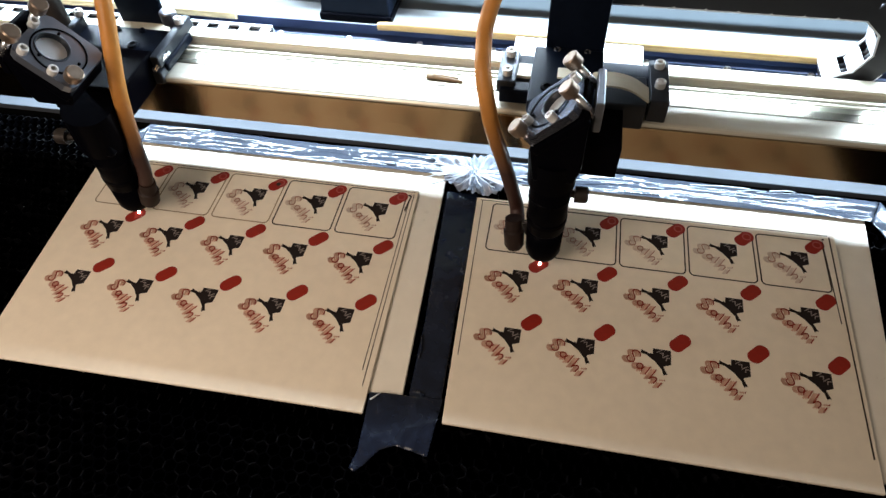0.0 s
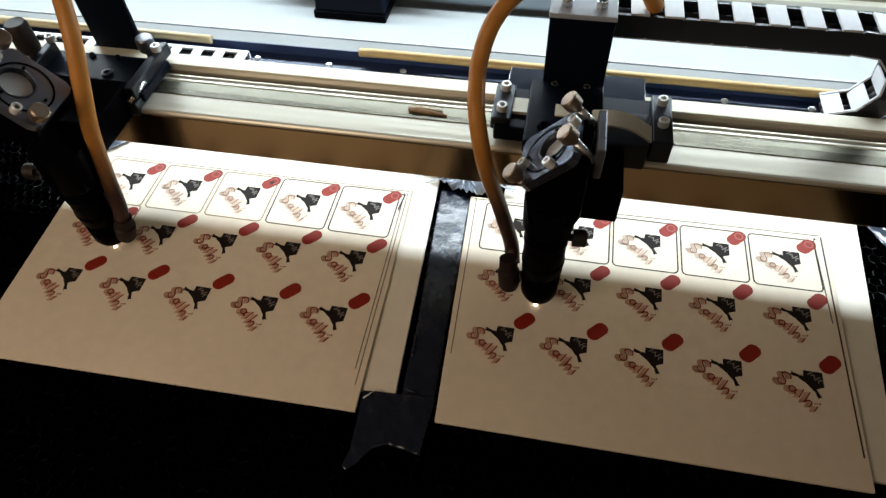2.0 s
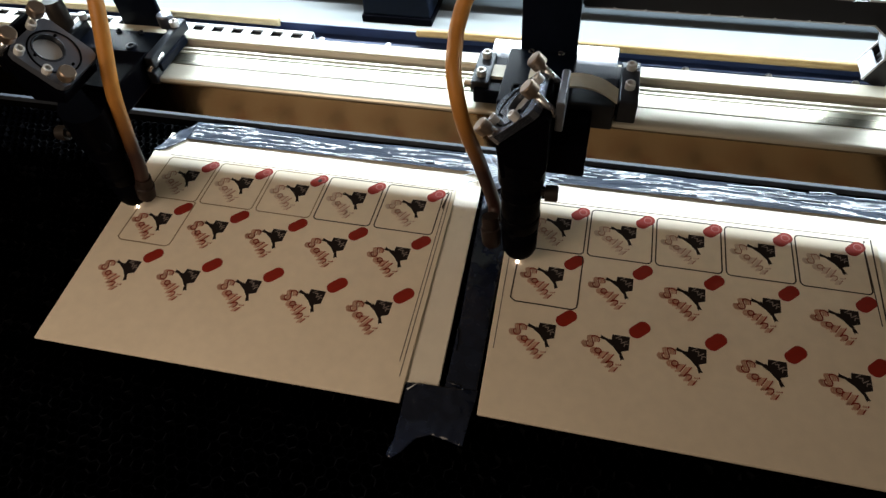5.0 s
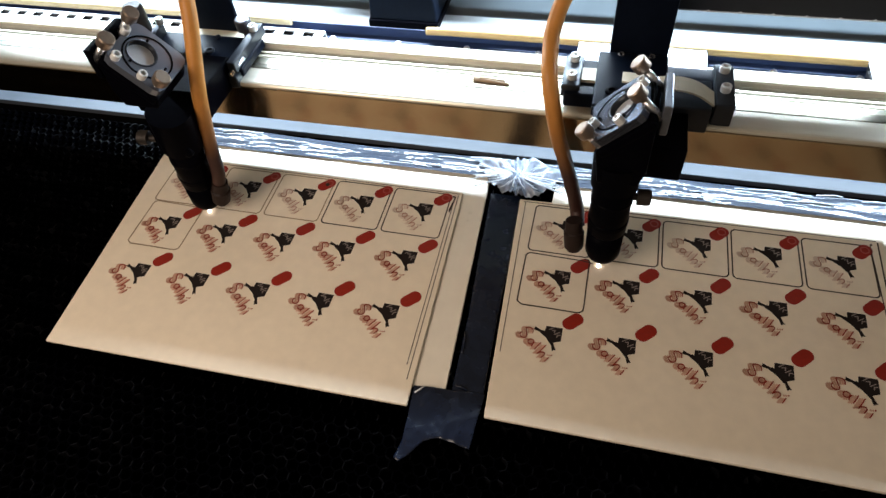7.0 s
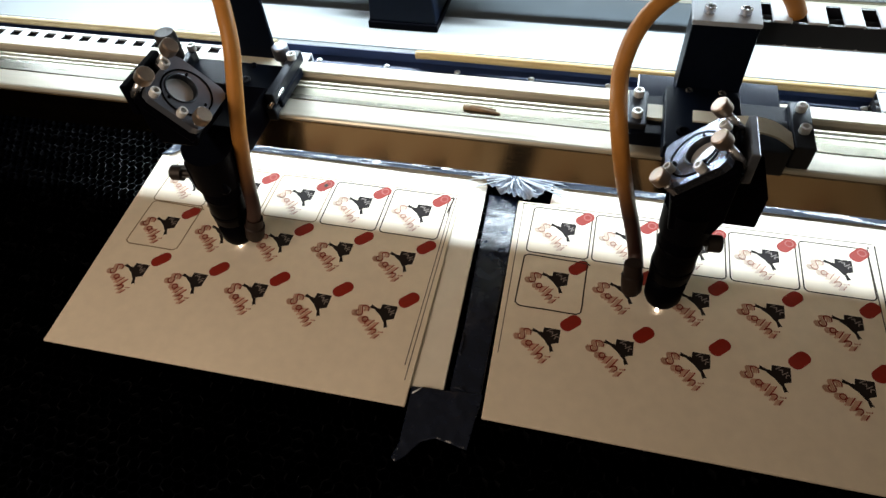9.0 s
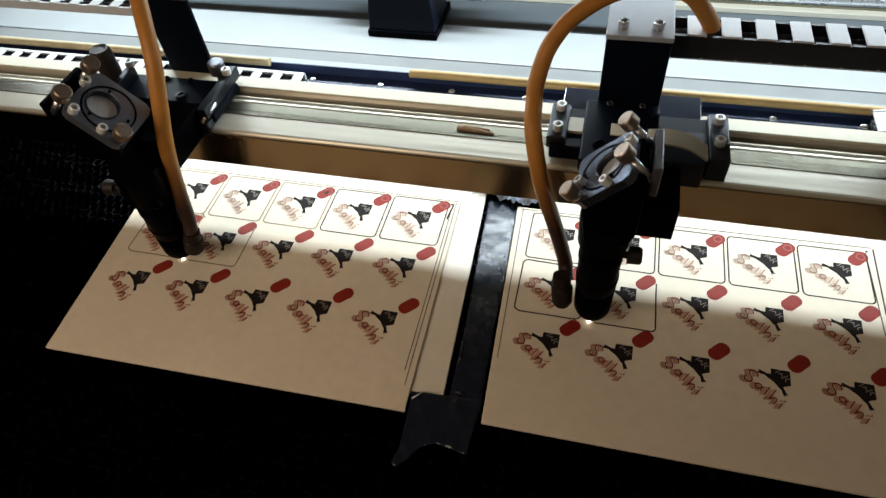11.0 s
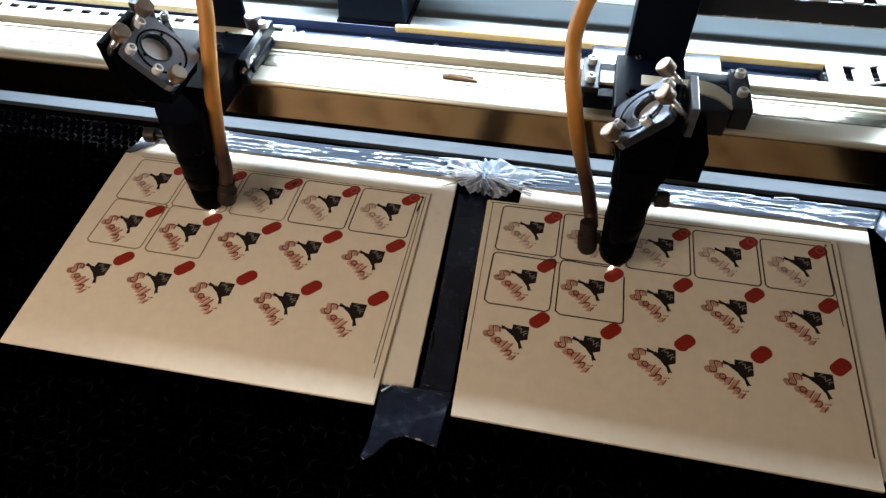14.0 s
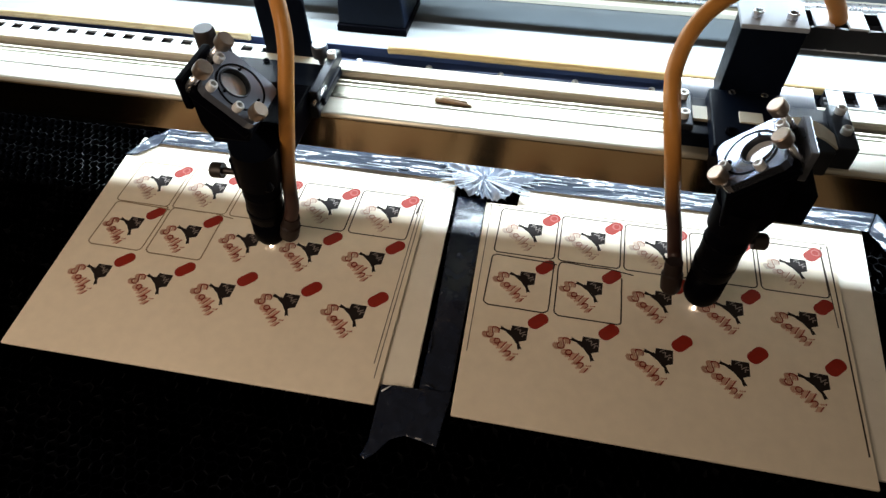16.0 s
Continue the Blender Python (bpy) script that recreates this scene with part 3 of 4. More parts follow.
knot = crinkled("film_knot", [(-0.0756, 0.0206), (-0.0678, 0.0137), (-0.0592, 0.0127), (-0.0523, 0.0086), (-0.0470, 0.0114), (-0.0367, 0.0118), (-0.0332, 0.0169), (-0.0289, 0.0206), (-0.0264, 0.0298), (-0.0194, 0.0353), (-0.0125, 0.0426), (-0.0332, 0.0445), (-0.0505, 0.0495), (-0.0610, 0.0445), (-0.0764, 0.0463), (-0.0937, 0.0436), (-0.0808, 0.0362), (-0.0816, 0.0298)], 0.0004, 0.0095, (75, 75), KNOT, "crumpled shiny film bunched between the boards", "film", step=0.0008, seed=11, hub=(-0.055, 0.026))
# the film's white glints, drawn as thin pale strands along folds
rng = random.Random(21)
for k in range(46):
    a = rng.choice((math.pi, math.pi, 0.0, 0.0, 1.6, -1.4)) + rng.uniform(-0.75, 0.75)
    r0, r1 = rng.uniform(0.002, 0.008), rng.uniform(0.014, 0.042) * (0.50 + 0.45 * abs(math.cos(a)))
    bend = rng.uniform(-0.35, 0.35)
    pts = [(-0.055 + q * math.cos(a + bend * q / r1) * 1.15, 0.0265 + q * math.sin(a + bend * q / r1) * 0.62, 0.0085 - 0.0050 * (q / 0.034) + rng.uniform(-0.0007, 0.0007)) for q in [r0 + (r1 - r0) * e / 4 for e in range(5)]]
    part("film_glint", sweep(bmesh.new(), smooth_path(pts, k=3), rng.uniform(0.00022, 0.00050), n=6), FILM_GLINT, knot, "sharp fold of the film, coloured pale as a glint")
for k in range(30):
    x, l, y = rng.uniform(-0.32, 0.20), rng.uniform(0.010, 0.045), rng.uniform(0.0310, 0.0478)
    slant = rng.uniform(-0.06, 0.10)
    pts = [(x + l * e / 4, y + slant * l * e / 4 + rng.uniform(-0.0004, 0.0004), 0.0012 + 0.0006 * math.sin(e * math.pi / 4) + rng.uniform(-0.0002, 0.0002)) for e in range(5)]
    if max(p[1] for p in pts) < 0.0485:
        part("film_glint", sweep(bmesh.new(), smooth_path(pts, k=3), rng.uniform(0.00022, 0.00055), n=6), FILM_GLINT, film, "long fold of the film, coloured pale as a glint")
for x0, y0, x1, y1 in ((-0.0505, -0.070, -0.0492, -0.078), (-0.0515, -0.090, -0.0490, -0.098), (-0.0640, -0.148, -0.0560, -0.1495), (-0.0520, -0.050, -0.0500, -0.058), (-0.0660, -0.110, -0.0645, -0.126)):
    pts = [(x0, y0, -0.0010), ((x0 + x1) / 2 + 0.0008, (y0 + y1) / 2, 0.0002), (x1, y1, -0.0010)]
    part("tape_fold", sweep(bmesh.new(), smooth_path(pts, k=4), 0.0007, n=8), TAPE, tape, "small raised fold of the tape")
thing("white_thread", "short white thread lying on the black tape", "thread", cyl(bmesh.new(), (-0.0865, -0.1580, 0.0008), (-0.0815, -0.1530, 0.0010), 0.0006, 0.0004, n=8), LINK)
part("punched_hole", cyl(bmesh.new(), (0, 0, 0.0001), (0, 0, 0.0003), 0.0017, n=16), BURN, left_sheet, "dark punched hole", at=pose(L_GRID[0][2][0] + 0.0005, L_GRID[0][2][1] + 0.0002, 0))
for sheet, x, y in ((left_sheet, -0.0995, 0.0035), (right_sheet, 0.1862, 0.0072)):
    part("corner_hole", cyl(bmesh.new(), (0, 0, 0.0), (0, 0, 0.0002), 0.0008, n=12), BURN, sheet, at=pose(x, y, 0))

# ---------------------------------------------------------------- gantry
gantry = thing("gantry", "brushed aluminium gantry beam with a navy cable tray", "gantry")
X0, X1 = -0.80, 0.46
beam = [(0.0365, 0.0685), (0.0365, 0.0947), (0.0350, 0.0949), (0.0350, 0.0962), (0.0357, 0.0972), (0.0370, 0.0976), (0.0490, 0.0980), (0.0512, 0.0981), (0.0632, 0.0981), (0.0634, 0.0955), (0.0655, 0.0955), (0.0657, 0.0978), (0.0672, 0.0978), (0.0674, 0.0950), (0.0696, 0.0950),
        (0.0698, 0.0980), (0.0712, 0.0980), (0.0714, 0.0955), (0.0742, 0.0955), (0.0744, 0.0985), (0.0760, 0.1000), (0.0880, 0.1000), (0.0900, 0.0985), (0.0900, 0.0685)]
part("extrusion", prism(bmesh.new(), beam, "x", X0, X1), ALU, gantry, "brushed aluminium beam")
part("front_face", bx(X0, X1, 0.0345, 0.0364, 0.0690, 0.0945, bev=0.0004), FACE, gantry, "mirror-like brown-tinted front face")
part("satin_strip", bx(X0, X1, 0.0515, 0.0633, 0.0978, 0.0985, bev=0.0002), ALU_DULL, gantry, "dull grey strip")
for y in (0.0635, 0.0675, 0.0715):
    part("groove", bx(X0, X1, y, y + 0.0022, 0.0950, 0.0962), GROOVE, gantry, "dark groove")
part("belt", bx(X0, X1, 0.0762, 0.0870, 0.1000, 0.1016, bev=0.0003), BELT, gantry, "cream toothed belt")
part("tray", prism(bmesh.new(), [(0.0900, 0.0850), (0.1180, 0.0850), (0.1180, 0.0930), (0.1172, 0.0930), (0.1172, 0.0862), (0.0900, 0.0862)], "x", X0, X1), NAVY, gantry, "navy cable tray")
for i in range(24):
    part("rivet", lathe(bmesh.new(), (-0.760 + 0.0508 * i, 0.1100, 0.0861), (0, 0, 1), [(0, 0.0023), (0.0008, 0.0021), (0.0014, 0.0011)], n=12), RIVET, gantry)
bm = bmesh.new()
for i in range(2):
    cyl(bm, (-0.083 + 0.004 * i, 0.0590, 0.0990 + 0.0004 * i), (-0.060 - 0.003 * i, 0.0560 + 0.003 * i, 0.0990), 0.0019, 0.0007, n=8)
part("brown_flake", bm, STAIN, gantry, "brown dried flake stuck on the beam")
part("cable", sweep(bmesh.new(), smooth_path([(-0.130, 0.1170, 0.0930), (-0.110, 0.1155, 0.0945), (-0.05, 0.1145, 0.0950), (0.10, 0.1145, 0.0948), (0.30, 0.1140, 0.0950), (0.45, 0.1140, 0.0950)]), 0.0029, n=8), HOSE_OCHRE, gantry, "ochre air hose lying in the tray")
part("cable", sweep(bmesh.new(), smooth_path([(-0.78, 0.1150, 0.0950), (-0.50, 0.1150, 0.0950), (-0.33, 0.1150, 0.0950), (-0.235, 0.1160, 0.0935)]), 0.0029, n=8), HOSE_PALE, gantry, "ochre air hose lying in the tray")


# ---------------------------------------------------------------- drag chains
def link_mesh(rim=0.0, bar=0.0016):
    bm = bmesh.new()
    if rim:
        for y in (-0.0096, 0.0096 - rim):
            box(bm, -0.0103, 0.0102, y, y + rim, -0.0079, -0.0062)
    for z in (0.0060, -0.0074):
        box(bm, -0.0104, bar, -0.0098, 0.0098, z, z + 0.0014, bev=0.0004)
    return mesh_of("link_bars", bm, LINK)


LINK_LIGHT = link_mesh(0.0012, 0.0012)
bm = bmesh.new()
for y in (-0.0052, 0.0, 0.0052):
    cyl(bm, (-0.0108, y, -0.001), (0.0108, y, -0.001), 0.0026, n=8)
CABLES = mesh_of("cable_run", bm, LINK_BLACK)


def link_sides(material):
    bm = bmesh.new()
    for y in (-0.0100, 0.0082):
        prism(bm, [(-0.0104, -0.0060), (-0.0090, -0.0068), (0.0090, -0.0068), (0.0112, -0.0050), (0.0112, 0.0050), (0.0090, 0.0064), (-0.0090, 0.0064), (-0.0104, 0.0058)], "y", y, y + 0.0018)
    return mesh_of("link_sides", bm, material)


PITCH, BEND = 0.0205, 0.0260


def make_chain(label, count, sides, bars, cables):
    ch = thing("cable_chain", label, "cable chain")
    links = []
    for i in range(count):
        ln = part("link", sides, None, ch, "chain link")
        part("link_bar", bars, None, ln, "pale grey cross bar")
        part("cable_run", cables, None, ln, "dark cables inside the link")
        links.append(ln)
    return ch, links


def small(mesh, kx, ky, kz):
    """A smaller or flatter link on the same pattern."""
    me = mesh.copy()
    for v in me.vertices:
        v.co = (v.co.x * kx, v.co.y * ky, v.co.z * kz)
    return me


right_chain = make_chain("black cable chain with pale cross bars looping to the tray", 12, small(link_sides(LINK_BLACK), 0.86, 1.0, 1.0), small(LINK_LIGHT, 0.86, 1.0, 1.0), small(CABLES, 0.86, 1.0, 1.0))
left_chain = make_chain("pale grey cable chain with open links lying in the tray", 52, small(link_sides(LINK), 0.765, 0.8, 0.42), small(link_mesh(0.0034, -0.0010), 0.765, 0.8, 0.42), small(CABLES, 0.765, 0.8, 0.42))


def chain_rows(z_low, y, count, pitch, fixed, head_dx, sign, times):
    """Poses of each link: a lower run on the tray, a half turn, an upper run to the head. sign 1: the bend lies to the right."""
    rows = [[] for _ in range(count)]
    total = count * pitch
    for t in times:
        hx = spot_at(t)[0] + head_dx
        turn = math.pi * BEND
        xb = (total - turn + sign * (fixed + hx)) / 2  # bend centre, along sign
        low = xb - sign * fixed
        for i in range(count):
            s = (i + 0.5) * pitch
            if s < low:
                x, z, a = sign * fixed + s, z_low, 0.0
            elif s < low + turn:
                a = (s - low) / BEND
                x, z = xb + BEND * math.sin(a), z_low + BEND * (1 - math.cos(a))
            else:
                x, z, a = xb - (s - low - turn), z_low + 2 * BEND, math.pi
            # bars face outwards: up on the upper run
            m = Matrix.Translation((sign * x, y, z)) @ Matrix.Rotation(-sign * a, 4, "Y") @ Matrix.Rotation(math.pi, 4, "X")
            if sign < 0:
                m = m @ Matrix.Rotation(math.pi, 4, "Z")
            rows[i].append((t, m))
    return rows


# ---------------------------------------------------------------- heads
def knob(bm, p, axis, r=0.0046, h=0.0075):
    return lathe(bm, p, axis, [(0, r * 0.45), (h * 0.35, r * 0.45), (h * 0.36, r * 0.95), (h * 0.45, r), (h * 0.93, r), (h, r * 0.86)], n=20)


def socket_bolt(bm, p, axis=(0, 0, 1), r=0.0030, h=0.004):
    return lathe(bm, p, axis, [(0, r), (h * 0.9, r), (h, r * 0.88), (h, r * 0.56), (h * 0.12, r * 0.52)], n=16)


def mirror_mount(head, side, o):
    """The tilted mirror holder: side -1 faces up and to the left, 1 up and to the right. o: middle of its top face."""
    n = Vector((side, 0, 1)).normalized()
    s = Vector((-side, 0, 1)).normalized()  # up the slope
    m = Matrix.Translation(o) @ Matrix(((s.x, 0, n.x, 0), (0, 1, 0, 0), (s.z, 0, n.z, 0), (0, 0, 0, 1)))
    if side > 0:
        m = m @ Matrix.Diagonal((1, -1, 1, 1))

    def put(name, bm, material, label="", q=None):
        bmesh.ops.transform(bm, matrix=m, verts=bm.verts)
        return part(name, bm, material, q or head, label)

    # plate with a round hole
    bm = bmesh.new()
    c, hole, off, out = 0.0172, 0.0080, 0.0035, []
    k = 40
    ring_in = [(hole * math.cos(2 * math.pi * i / k), hole * math.sin(2 * math.pi * i / k)) for i in range(k)]
    sq = []
    for x, y in ring_in:
        f = c / max(abs(x), abs(y))
        sx, sy = x * f, y * f
        d = math.hypot(sx, sy)
        lim = c * 1.30
        sq.append((sx * min(1, lim / d), sy * min(1, lim / d)))
    ring_in = [(x + off, y) for x, y in ring_in]
    for z in (-0.0050, 0.0):
        out.append(([bm.verts.new((*p, z)) for p in ring_in], [bm.verts.new((*p, z)) for p in sq]))
    (li, lo), (hi_, ho) = out
    for i in range(k):
        j = (i + 1) % k
        bm.faces.new((hi_[i], ho[i], ho[j], hi_[j]))
        bm.faces.new((li[j], lo[j], lo[i], li[i]))
        bm.faces.new((lo[i], lo[j], ho[j], ho[i]))
        bm.faces.new((hi_[i], hi_[j], li[j], li[i]))
    plate = put("mirror_plate", bm, PLATE if side < 0 else PLATE_PALE, "grey machined mirror plate")
    # retaining ring in the plate, mirror back
    bm = bmesh.new()
    rings = [[bm.verts.new((r * math.cos(2 * math.pi * i / k), r * math.sin(2 * math.pi * i / k), d)) for i in range(k)] for d, r in ((-0.001, 0.0142), (0.0003, 0.0142), (0.0003, 0.0132), (-0.001, 0.0132))]
    for a, b in zip(rings, rings[1:]):
        for i in range(k):
            bm.faces.new((a[i], a[(i + 1) % k], b[(i + 1) % k], b[i]))
    put("ring_groove", bm, BLACK, "dark ring", plate)
    bm = bmesh.new()
    prof = [(0.0, 0.0090), (0.0004, 0.0089), (0.0004, 0.0079), (-0.0042, 0.0078)]
    rings = [[bm.verts.new((r * math.cos(2 * math.pi * i / k) + off, r * math.sin(2 * math.pi * i / k), d)) for i in range(k)] for d, r in prof]
    for a, b in zip(rings, rings[1:]):
        for i in range(k):
            bm.faces.new((a[i], a[(i + 1) % k], b[(i + 1) % k], b[i])).smooth = True
    put("bore_lining", bm, DARK_GUN, "dark lining of the bore", plate)
    put("mirror", cyl(bmesh.new(), (off, 0, -0.0042), (off, 0, -0.0034), 0.0079, n=32), GLASS, "small round mirror", plate)
    for a in (60, 180, 300):
        put("ring_slot", cyl(bmesh.new(), (0.011 * math.cos(radians(a)), 0.011 * math.sin(radians(a)), 0.0), (0.011 * math.cos(radians(a)), 0.011 * math.sin(radians(a)), 0.0012), 0.0008, n=8), BLACK, "", plate)
    spots = ((0.0185, 0.0150), (0.0180, -0.0080), (-0.0150, -0.0130)) if side < 0 else ((0.0200, -0.0125), (0.0200, 0.0130), (-0.0130, 0.0125))
    for x, y in spots:
        put("adjusting_knob", knob(bmesh.new(), (x, y, 0.0), (0, 0, 1), h=0.0095), KNOB, "bronze knurled knob")
        put("thread", cyl(bmesh.new(), (x, y, -0.014), (x, y, 0.001), 0.0021, n=12), SILVER)
    for x, y in ((0.0175, 0.0060), (0.0040, -0.0140), (-0.0130, -0.0040)) if side < 0 else ((0.0120, 0.0140), (-0.0040, 0.0145), (0.0170, -0.0050)):
        put("screw", socket_bolt(bmesh.new(), (x, y, 0.0), h=0.0045, r=0.0026), BOLT, "steel socket screw")
    # base plate behind it
    put("back_plate", bx(-0.0175, 0.0180, -0.0172, 0.0172, -0.0120, -0.0075, bev=0.0008), BLACK, "black rear plate")
    return m


def make_head(name, side, dx, dy, dz, label):
    """side: the way the mirror faces. dx, dy, dz: shift of the optics at the top of the tube."""
    h = thing(name, label, "laser head", group="laser heads")
    # carriage on the beam
    part("carriage", bx(-0.0365, 0.0590 if side < 0 else 0.0450, 0.0400, 0.0755, 0.0990, 0.1085 if side < 0 else 0.1050, bev=0.0012), BLACK_SATIN, h, "black carriage plate")
    if side < 0:
        tilt = Matrix.Translation((0, 0.0876, 0.1045)) @ Matrix.Rotation(radians(2.5), 4, "X") @ Matrix.Translation((0, -0.0876, -0.1041))
        part("rear_plate", bx(-0.0335, 0.0465, 0.0768, 0.0985, 0.1030, 0.1052, bev=0.0006, m=tilt), REAR, h, "glossy dark grey rear plate")
    part("slide_block", bx(0.018, 0.047 if side < 0 else 0.043, 0.0330, 0.0600, 0.0940, 0.1110 if side < 0 else 0.1030, bev=0.001), DARK_GUN, h)
    if side < 0:
        part("centre_plate", bx(-0.0190, 0.0215, 0.0220, 0.0740, 0.1080, 0.1165, bev=0.0010), BLACK_SATIN, h, "dark machined centre plate")
        part("plate_screw", socket_bolt(bmesh.new(), (-0.0090, 0.0347, 0.1165 ), r=0.0036, h=0.0015), BLACK, h)
        part("brass_tab", bx(-0.0040 if side < 0 else -0.0060, 0.0085 if side < 0 else 0.0210, 0.0440, 0.0530, 0.1165 , 0.1175 ), BELT, h, "cream tab")
    else:
        part("plate_screw", socket_bolt(bmesh.new(), (0.0130, 0.0560, 0.1050), r=0.0036, h=0.0015), DARK_GUN, h)
    for x, y0, y1 in ((-0.0330, 0.0430, 0.0740), (0.0540, 0.0370, 0.0760) if side < 0 else (0.0400, 0.0360, 0.0840)):
        part("belt_clamp", bx(x - (0.0055 if side < 0 else 0.0030), x + (0.0055 if side < 0 else 0.0030), y0, y1, 0.0960 if x > 0 and side < 0 else 0.1040, 0.1120, bev=0.0009), DARK_GUN, h, "dark belt clamp bar")
        for y in (0.0506, 0.0690) if side < 0 else (0.0745,):
            part("clamp_bolt", socket_bolt(bmesh.new(), (x, y, 0.1118), h=0.0042), BOLT, h, "steel socket bolt")
    if side < 0:
        part("belt_end", bx(-0.0275, -0.0180, 0.0520, 0.0640, 0.1085, 0.1105), BELT, h, "cream belt end")
    if side < 0:
        arc = smooth_path([(0.0160, 0, 0.1192), (0.0270, 0, 0.1204), (0.0380, 0, 0.1180), (0.0480, 0, 0.1118)], k=5)
        bm = prism(bmesh.new(), [(p.x, p.z) for p in arc] + [(p.x - 0.0004, p.z - 0.0011) for p in arc[::-1]], "y", 0.0365, 0.0490)
        part("belt_end", bm, BELT, h, "cream belt end bending into the clamp")
    # upright bracket that carries the chain
    back = 0.0 if side < 0 else 0.0125
    bm = bx(-0.0130, 0.0210, 0.0745 + back, 0.0775 + back, 0.1000 if side < 0 else 0.0935, 0.1560, bev=0.0008)
    box(bm, -0.0130, -0.0100, 0.0760 + back, 0.0930 + back, 0.1080, 0.1560)
    part("bracket", bm, BLACK_SATIN, h, "black upright bracket")
    part("bracket_top", bx(-0.0135, 0.0215, 0.0740 + back, 0.1130 + back, 0.1558, 0.1585, bev=0.0006), TOP_GREY, h, "blue-grey bracket top plate")
    for x in (-0.005, 0.013):
        part("top_bolt", socket_bolt(bmesh.new(), (x, 0.0830 + back, 0.1584)), SILVER, h)
        part("foot_bolt", socket_bolt(bmesh.new(), (x - 0.001, 0.0720, 0.1150 if side < 0 else 0.1048), axis=(0, -0.3, 1), r=0.002, h=0.002), SILVER if side < 0 else BLACK_SATIN, h)
    # mirror block with a bore, on an arm in front of the carriage
    mx, my, mz = (-0.0055 if side < 0 else 0.0055) + dx, 0.0050 + dy, 0.1285 + dz
    m = mirror_mount(h, side, Vector((mx, my, mz)))
    s = side
    # wedge under the mirror
    deep = 0.040 if side < 0 else 0.024
    w = [(mx + s * 0.0050, mz - deep), (mx - s * 0.0170, mz - deep), (mx - s * 0.0205, mz - deep + 0.010), (mx - s * 0.0205, mz + 0.0060), (mx - s * 0.0170, mz + 0.0080), (mx + s * 0.0080, mz - 0.0170)]
    bm = prism(bmesh.new(), w, "y", my - 0.0165, my + 0.0170, bev=0.0012)
    part("mirror_block", bm, BLACK, h, "black mirror block")
    part("aperture_plate", bx(*sorted((mx - s * 0.0222, mx - s * 0.0265)), my - (0.0110 if side < 0 else 0.0155), my + 0.0180, mz - 0.006, mz + 0.0125, bev=0.0008), GUN if side < 0 else BLACK, h, "machined aperture plate")
    if side < 0:
        part("lower_block", bx(0.0100, 0.0350, 0.0020, 0.0340, 0.0840, 0.1070, bev=0.001), BLACK, h)
    part("arm", bx(-0.0160 + min(dx, 0), 0.0200 + max(dx, 0), my + 0.012, 0.0420, 0.0930, 0.1130, bev=0.001), BLACK, h)
    # lens tube from the block down to the sheet
    top, low = Vector((dx * (0.8 if side < 0 else 1.18), dy * 0.8, 0.100 + dz * 0.5)), Vector((0.0005 if side < 0 else 0.0015, 0.0015, 0.0085))
    ax, L = (top - low).normalized(), (top - low).length
    part("lens_tube", lathe(bmesh.new(), low, ax, [(0.030, 0.0114), (0.031, 0.0119), (0.066, 0.0119), (0.067, 0.0114), (0.070, 0.0114), (0.071, 0.0138), (L, 0.0142)], n=36), BLACK, h, "black lens tube")
    part("nozzle", lathe(bmesh.new(), low, ax, [(0, 0.0042), (0.0012, 0.0076), (0.004, 0.0098), (0.008, 0.0112), (0.030, 0.0116)], n=36), BLACK, h, "black rounded nozzle")
    for d, r in ((0.0375, 0.0124), (0.0560, 0.0124)):
        part("tube_ring", lathe(bmesh.new(), low + ax * d, ax, [(0, 0.0118), (0.0006, r), (0.0034, r), (0.0040, 0.0118)], n=36), BLACK, h, "black knurled ring on the tube")
    part("tip", lathe(bmesh.new(), low - ax * 0.0018, ax, [(0, 0.0018), (0.002, 0.0030)], n=16), SILVER, h)
    side_dir = Vector((1, 0.05, 0)) if side < 0 else Vector((-1, -0.05, 0))
    mid = low + ax * (0.060 if side < 0 else 0.074)
    part("thumb_screw", lathe(bmesh.new(), mid + side_dir * (0.0112 if side < 0 else 0.0200), side_dir, [(-0.010, 0.0022), (0.003, 0.0022), (0.0031, 0.0050), (0.0098, 0.0050), (0.0108, 0.0042)], n=20), KNOB_DARK, h, "dark knurled thumb screw")
    if side > 0:
        part("lens_holder", bx(0.0045, 0.0268, -0.0195, 0.0060, 0.0760, 0.1010, bev=0.002), BLACK, h, "black block that holds the lens tube")
    # spark at the burning point
    part("spark", lathe(bmesh.new(), (0, -0.0008, 0.0003), (0, 0, 1), [(0, 0.0011), (0.0010, 0.0010), (0.0020, 0.0004)], n=12), SPOT, h, "glowing spark of the beam")
    return h


right_head = make_head("laser_head", -1, 0.0, 0.0, 0.0, "black laser head with bronze knobs and an amber air hose")
left_head = make_head("laser_head", 1, 0.0170, -0.0150, 0.0180, "black laser head with a tilted mirror plate and amber hose")


def hose(h, pts, r, fit_at, fit_dir):
    part("air_hose", sweep(bmesh.new(), smooth_path(pts), r, n=16), HOSE, h, "amber air hose with a darker brown lower end")
    part("hose_fitting", lathe(bmesh.new(), fit_at, fit_dir, [(0, 0.0046), (0.003, 0.0064), (0.014, 0.0068), (0.0150, 0.0058), (0.023, 0.0055)], n=16), FITTING, h, "brown push-in fitting")


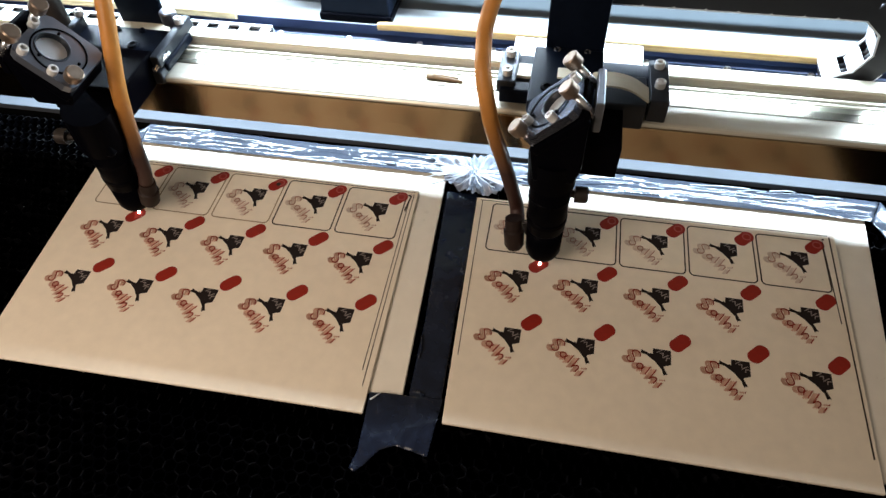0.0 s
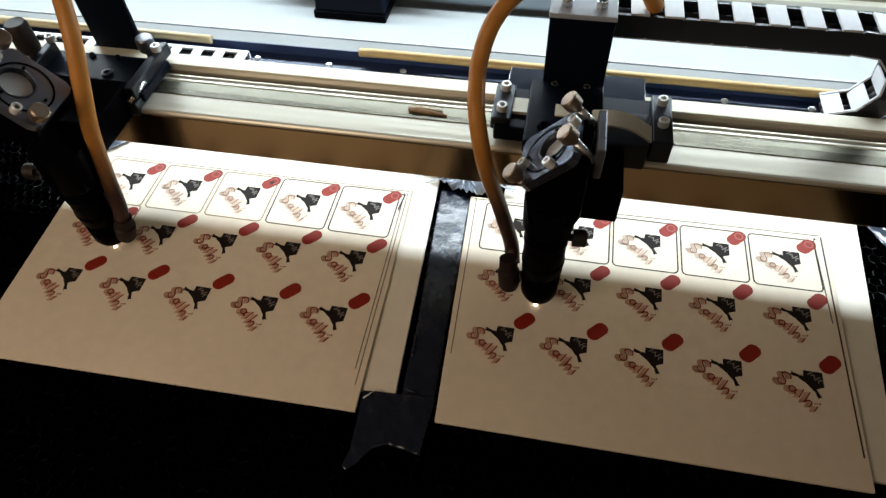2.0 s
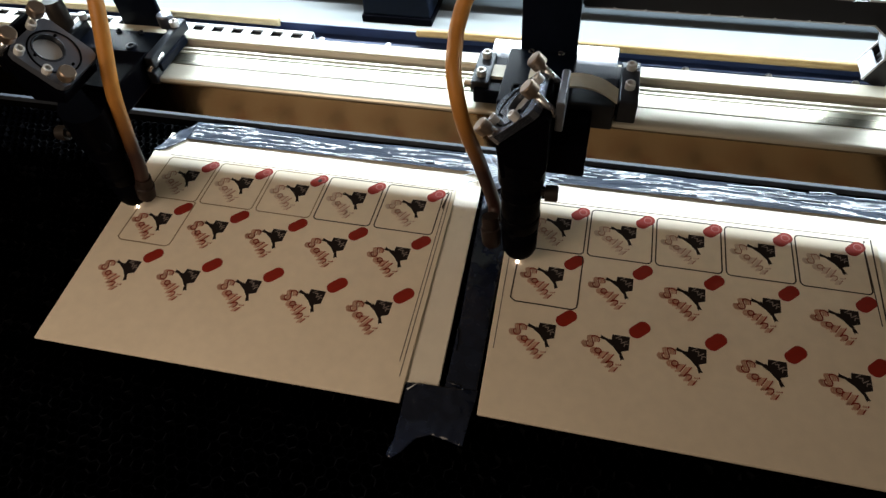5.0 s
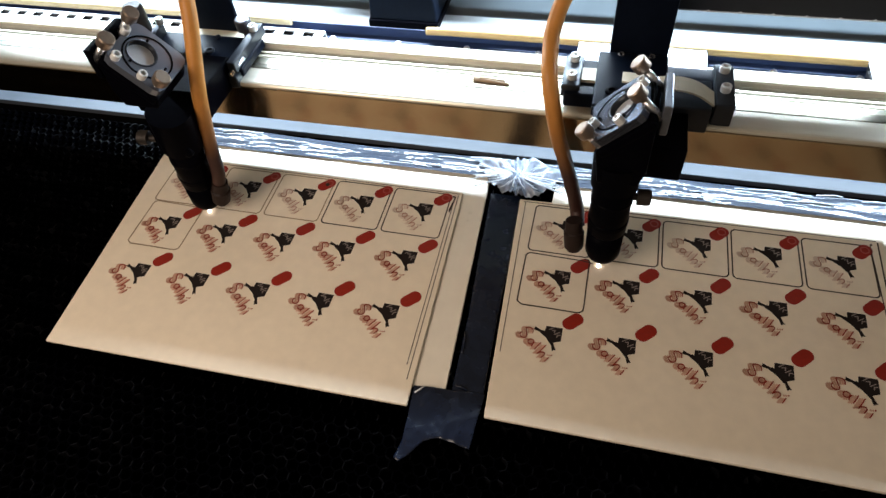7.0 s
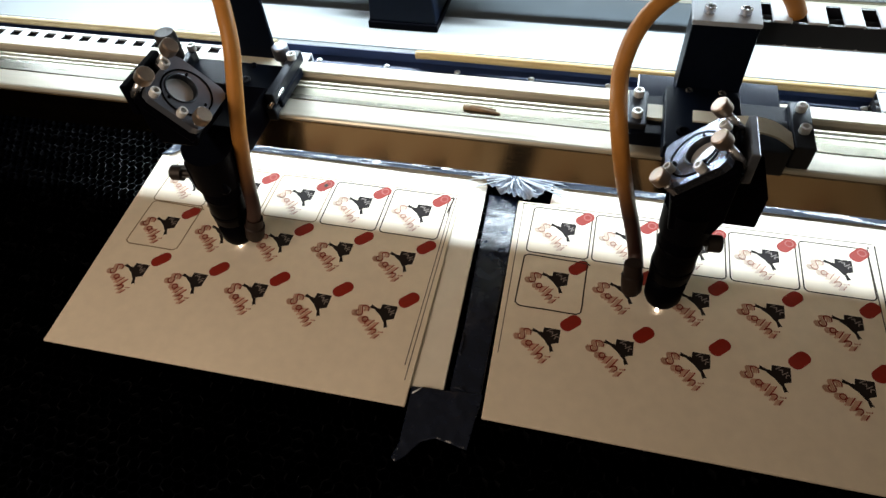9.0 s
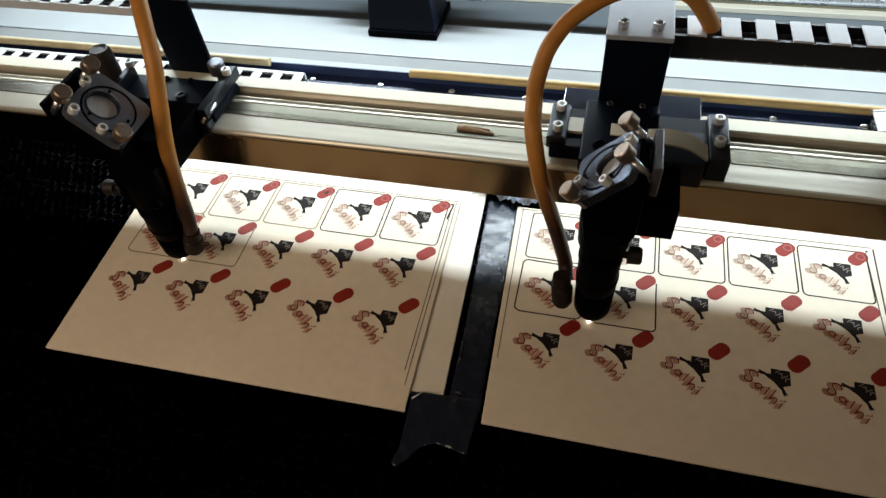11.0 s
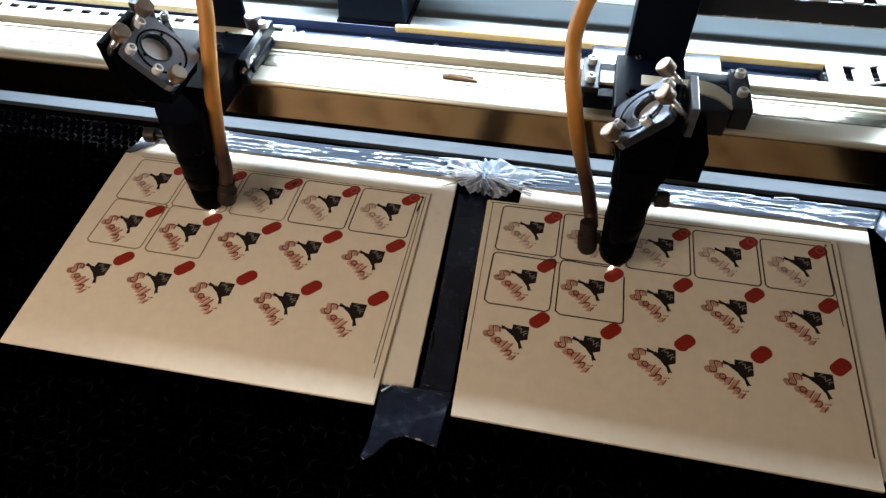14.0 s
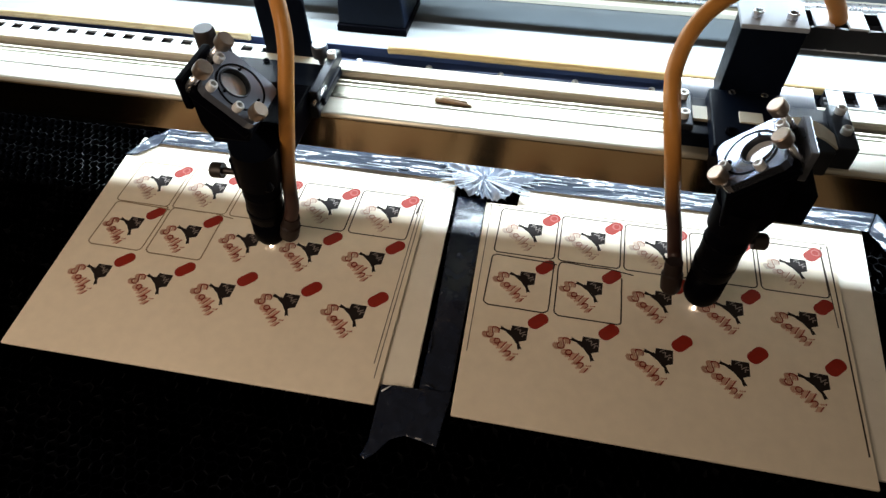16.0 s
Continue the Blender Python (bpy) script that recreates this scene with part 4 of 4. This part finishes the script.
hose(right_head, [(-0.0175, 0.0100, 0.0260), (-0.0196, 0.0190, 0.0330), (-0.0245, 0.0190, 0.0530), (-0.0300, 0.0195, 0.0720), (-0.0372, 0.0160, 0.1020), (-0.0436, 0.0250, 0.1282), (-0.0457, 0.0400, 0.1385), (-0.0455, 0.0490, 0.1462), (-0.0410, 0.0590, 0.1598), (-0.0310, 0.0680, 0.1710), (-0.0120, 0.0780, 0.1800), (0.0100, 0.0860, 0.1810), (0.0260, 0.0910, 0.1740), (0.0360, 0.0950, 0.1620), (0.0420, 0.0980, 0.1520)], 0.0046, (-0.0180, 0.0010, 0.0120), (-0.10, 0.30, 1))
hose(left_head, [(0.0215, -0.0050, 0.0300), (0.0285, -0.0050, 0.0505), (0.0300, -0.0020, 0.0734), (0.0370, -0.0010, 0.1106), (0.0386, 0.0080, 0.1349), (0.0395, 0.0180, 0.1580), (0.0337, 0.0310, 0.1740), (0.0200, 0.0520, 0.1850), (-0.0050, 0.0800, 0.1850), (-0.0250, 0.0950, 0.1650), (-0.0330, 0.0980, 0.1520)], 0.0046, (0.0195, -0.0050, 0.0190), (0.30, 0, 1))
part("clamp_lever", cyl(bmesh.new(), (0.0395, 0.0330, 0.1045), (0.0440, 0.0480, 0.1085), 0.0016, 0.0012, n=12), SILVER, left_head, "bright steel clamp lever")
part("clamp_knob", knob(bmesh.new(), (0.0300, 0.0800, 0.1030), (0, 0, 1), r=0.0055, h=0.014), GUN, left_head, "grey thumb knob")
part("clamp_knob", knob(bmesh.new(), (-0.0370, 0.0600, 0.1040), (0, 0, 1), r=0.0068, h=0.030), KNOB_DARK, left_head, "dark thumb knob")


# ---------------------------------------------------------------- what moves
def motions():
    walk(gantry, [(t, pose(0, spot_at(t)[1], 0)) for t in TIMES])
    walk(right_head, [(t, pose(spot_at(t)[0], spot_at(t)[1], 0)) for t in TIMES])
    walk(left_head, [(t, pose(spot_at(t)[0] + LEFT, spot_at(t)[1], 0)) for t in TIMES])
    coarse = [i / 4 for i in range(65)]
    for (ch, links), fixed, dx, sign in ((right_chain, 0.156, 0.0215, 1), (left_chain, -0.205, LEFT - 0.0135, -1)):
        walk(ch, [(t, pose(0, spot_at(t)[1], 0)) for t in TIMES])
        for ln, rows in zip(links, chain_rows(0.0922 if sign > 0 else 0.0896, 0.1005, len(links), PITCH * (0.86 if sign > 0 else 0.765), fixed, dx, sign, coarse)):
            walk(ln, rows)
    for seg, (x, y), t in SEGS:
        low, high = pose(x, y, -0.0012), pose(x, y, 0.00004)
        t = min(t, 15.9)
        walk(seg, [(0, low), (t - 0.1, low), (t, high), (16.0, high)])


motions()
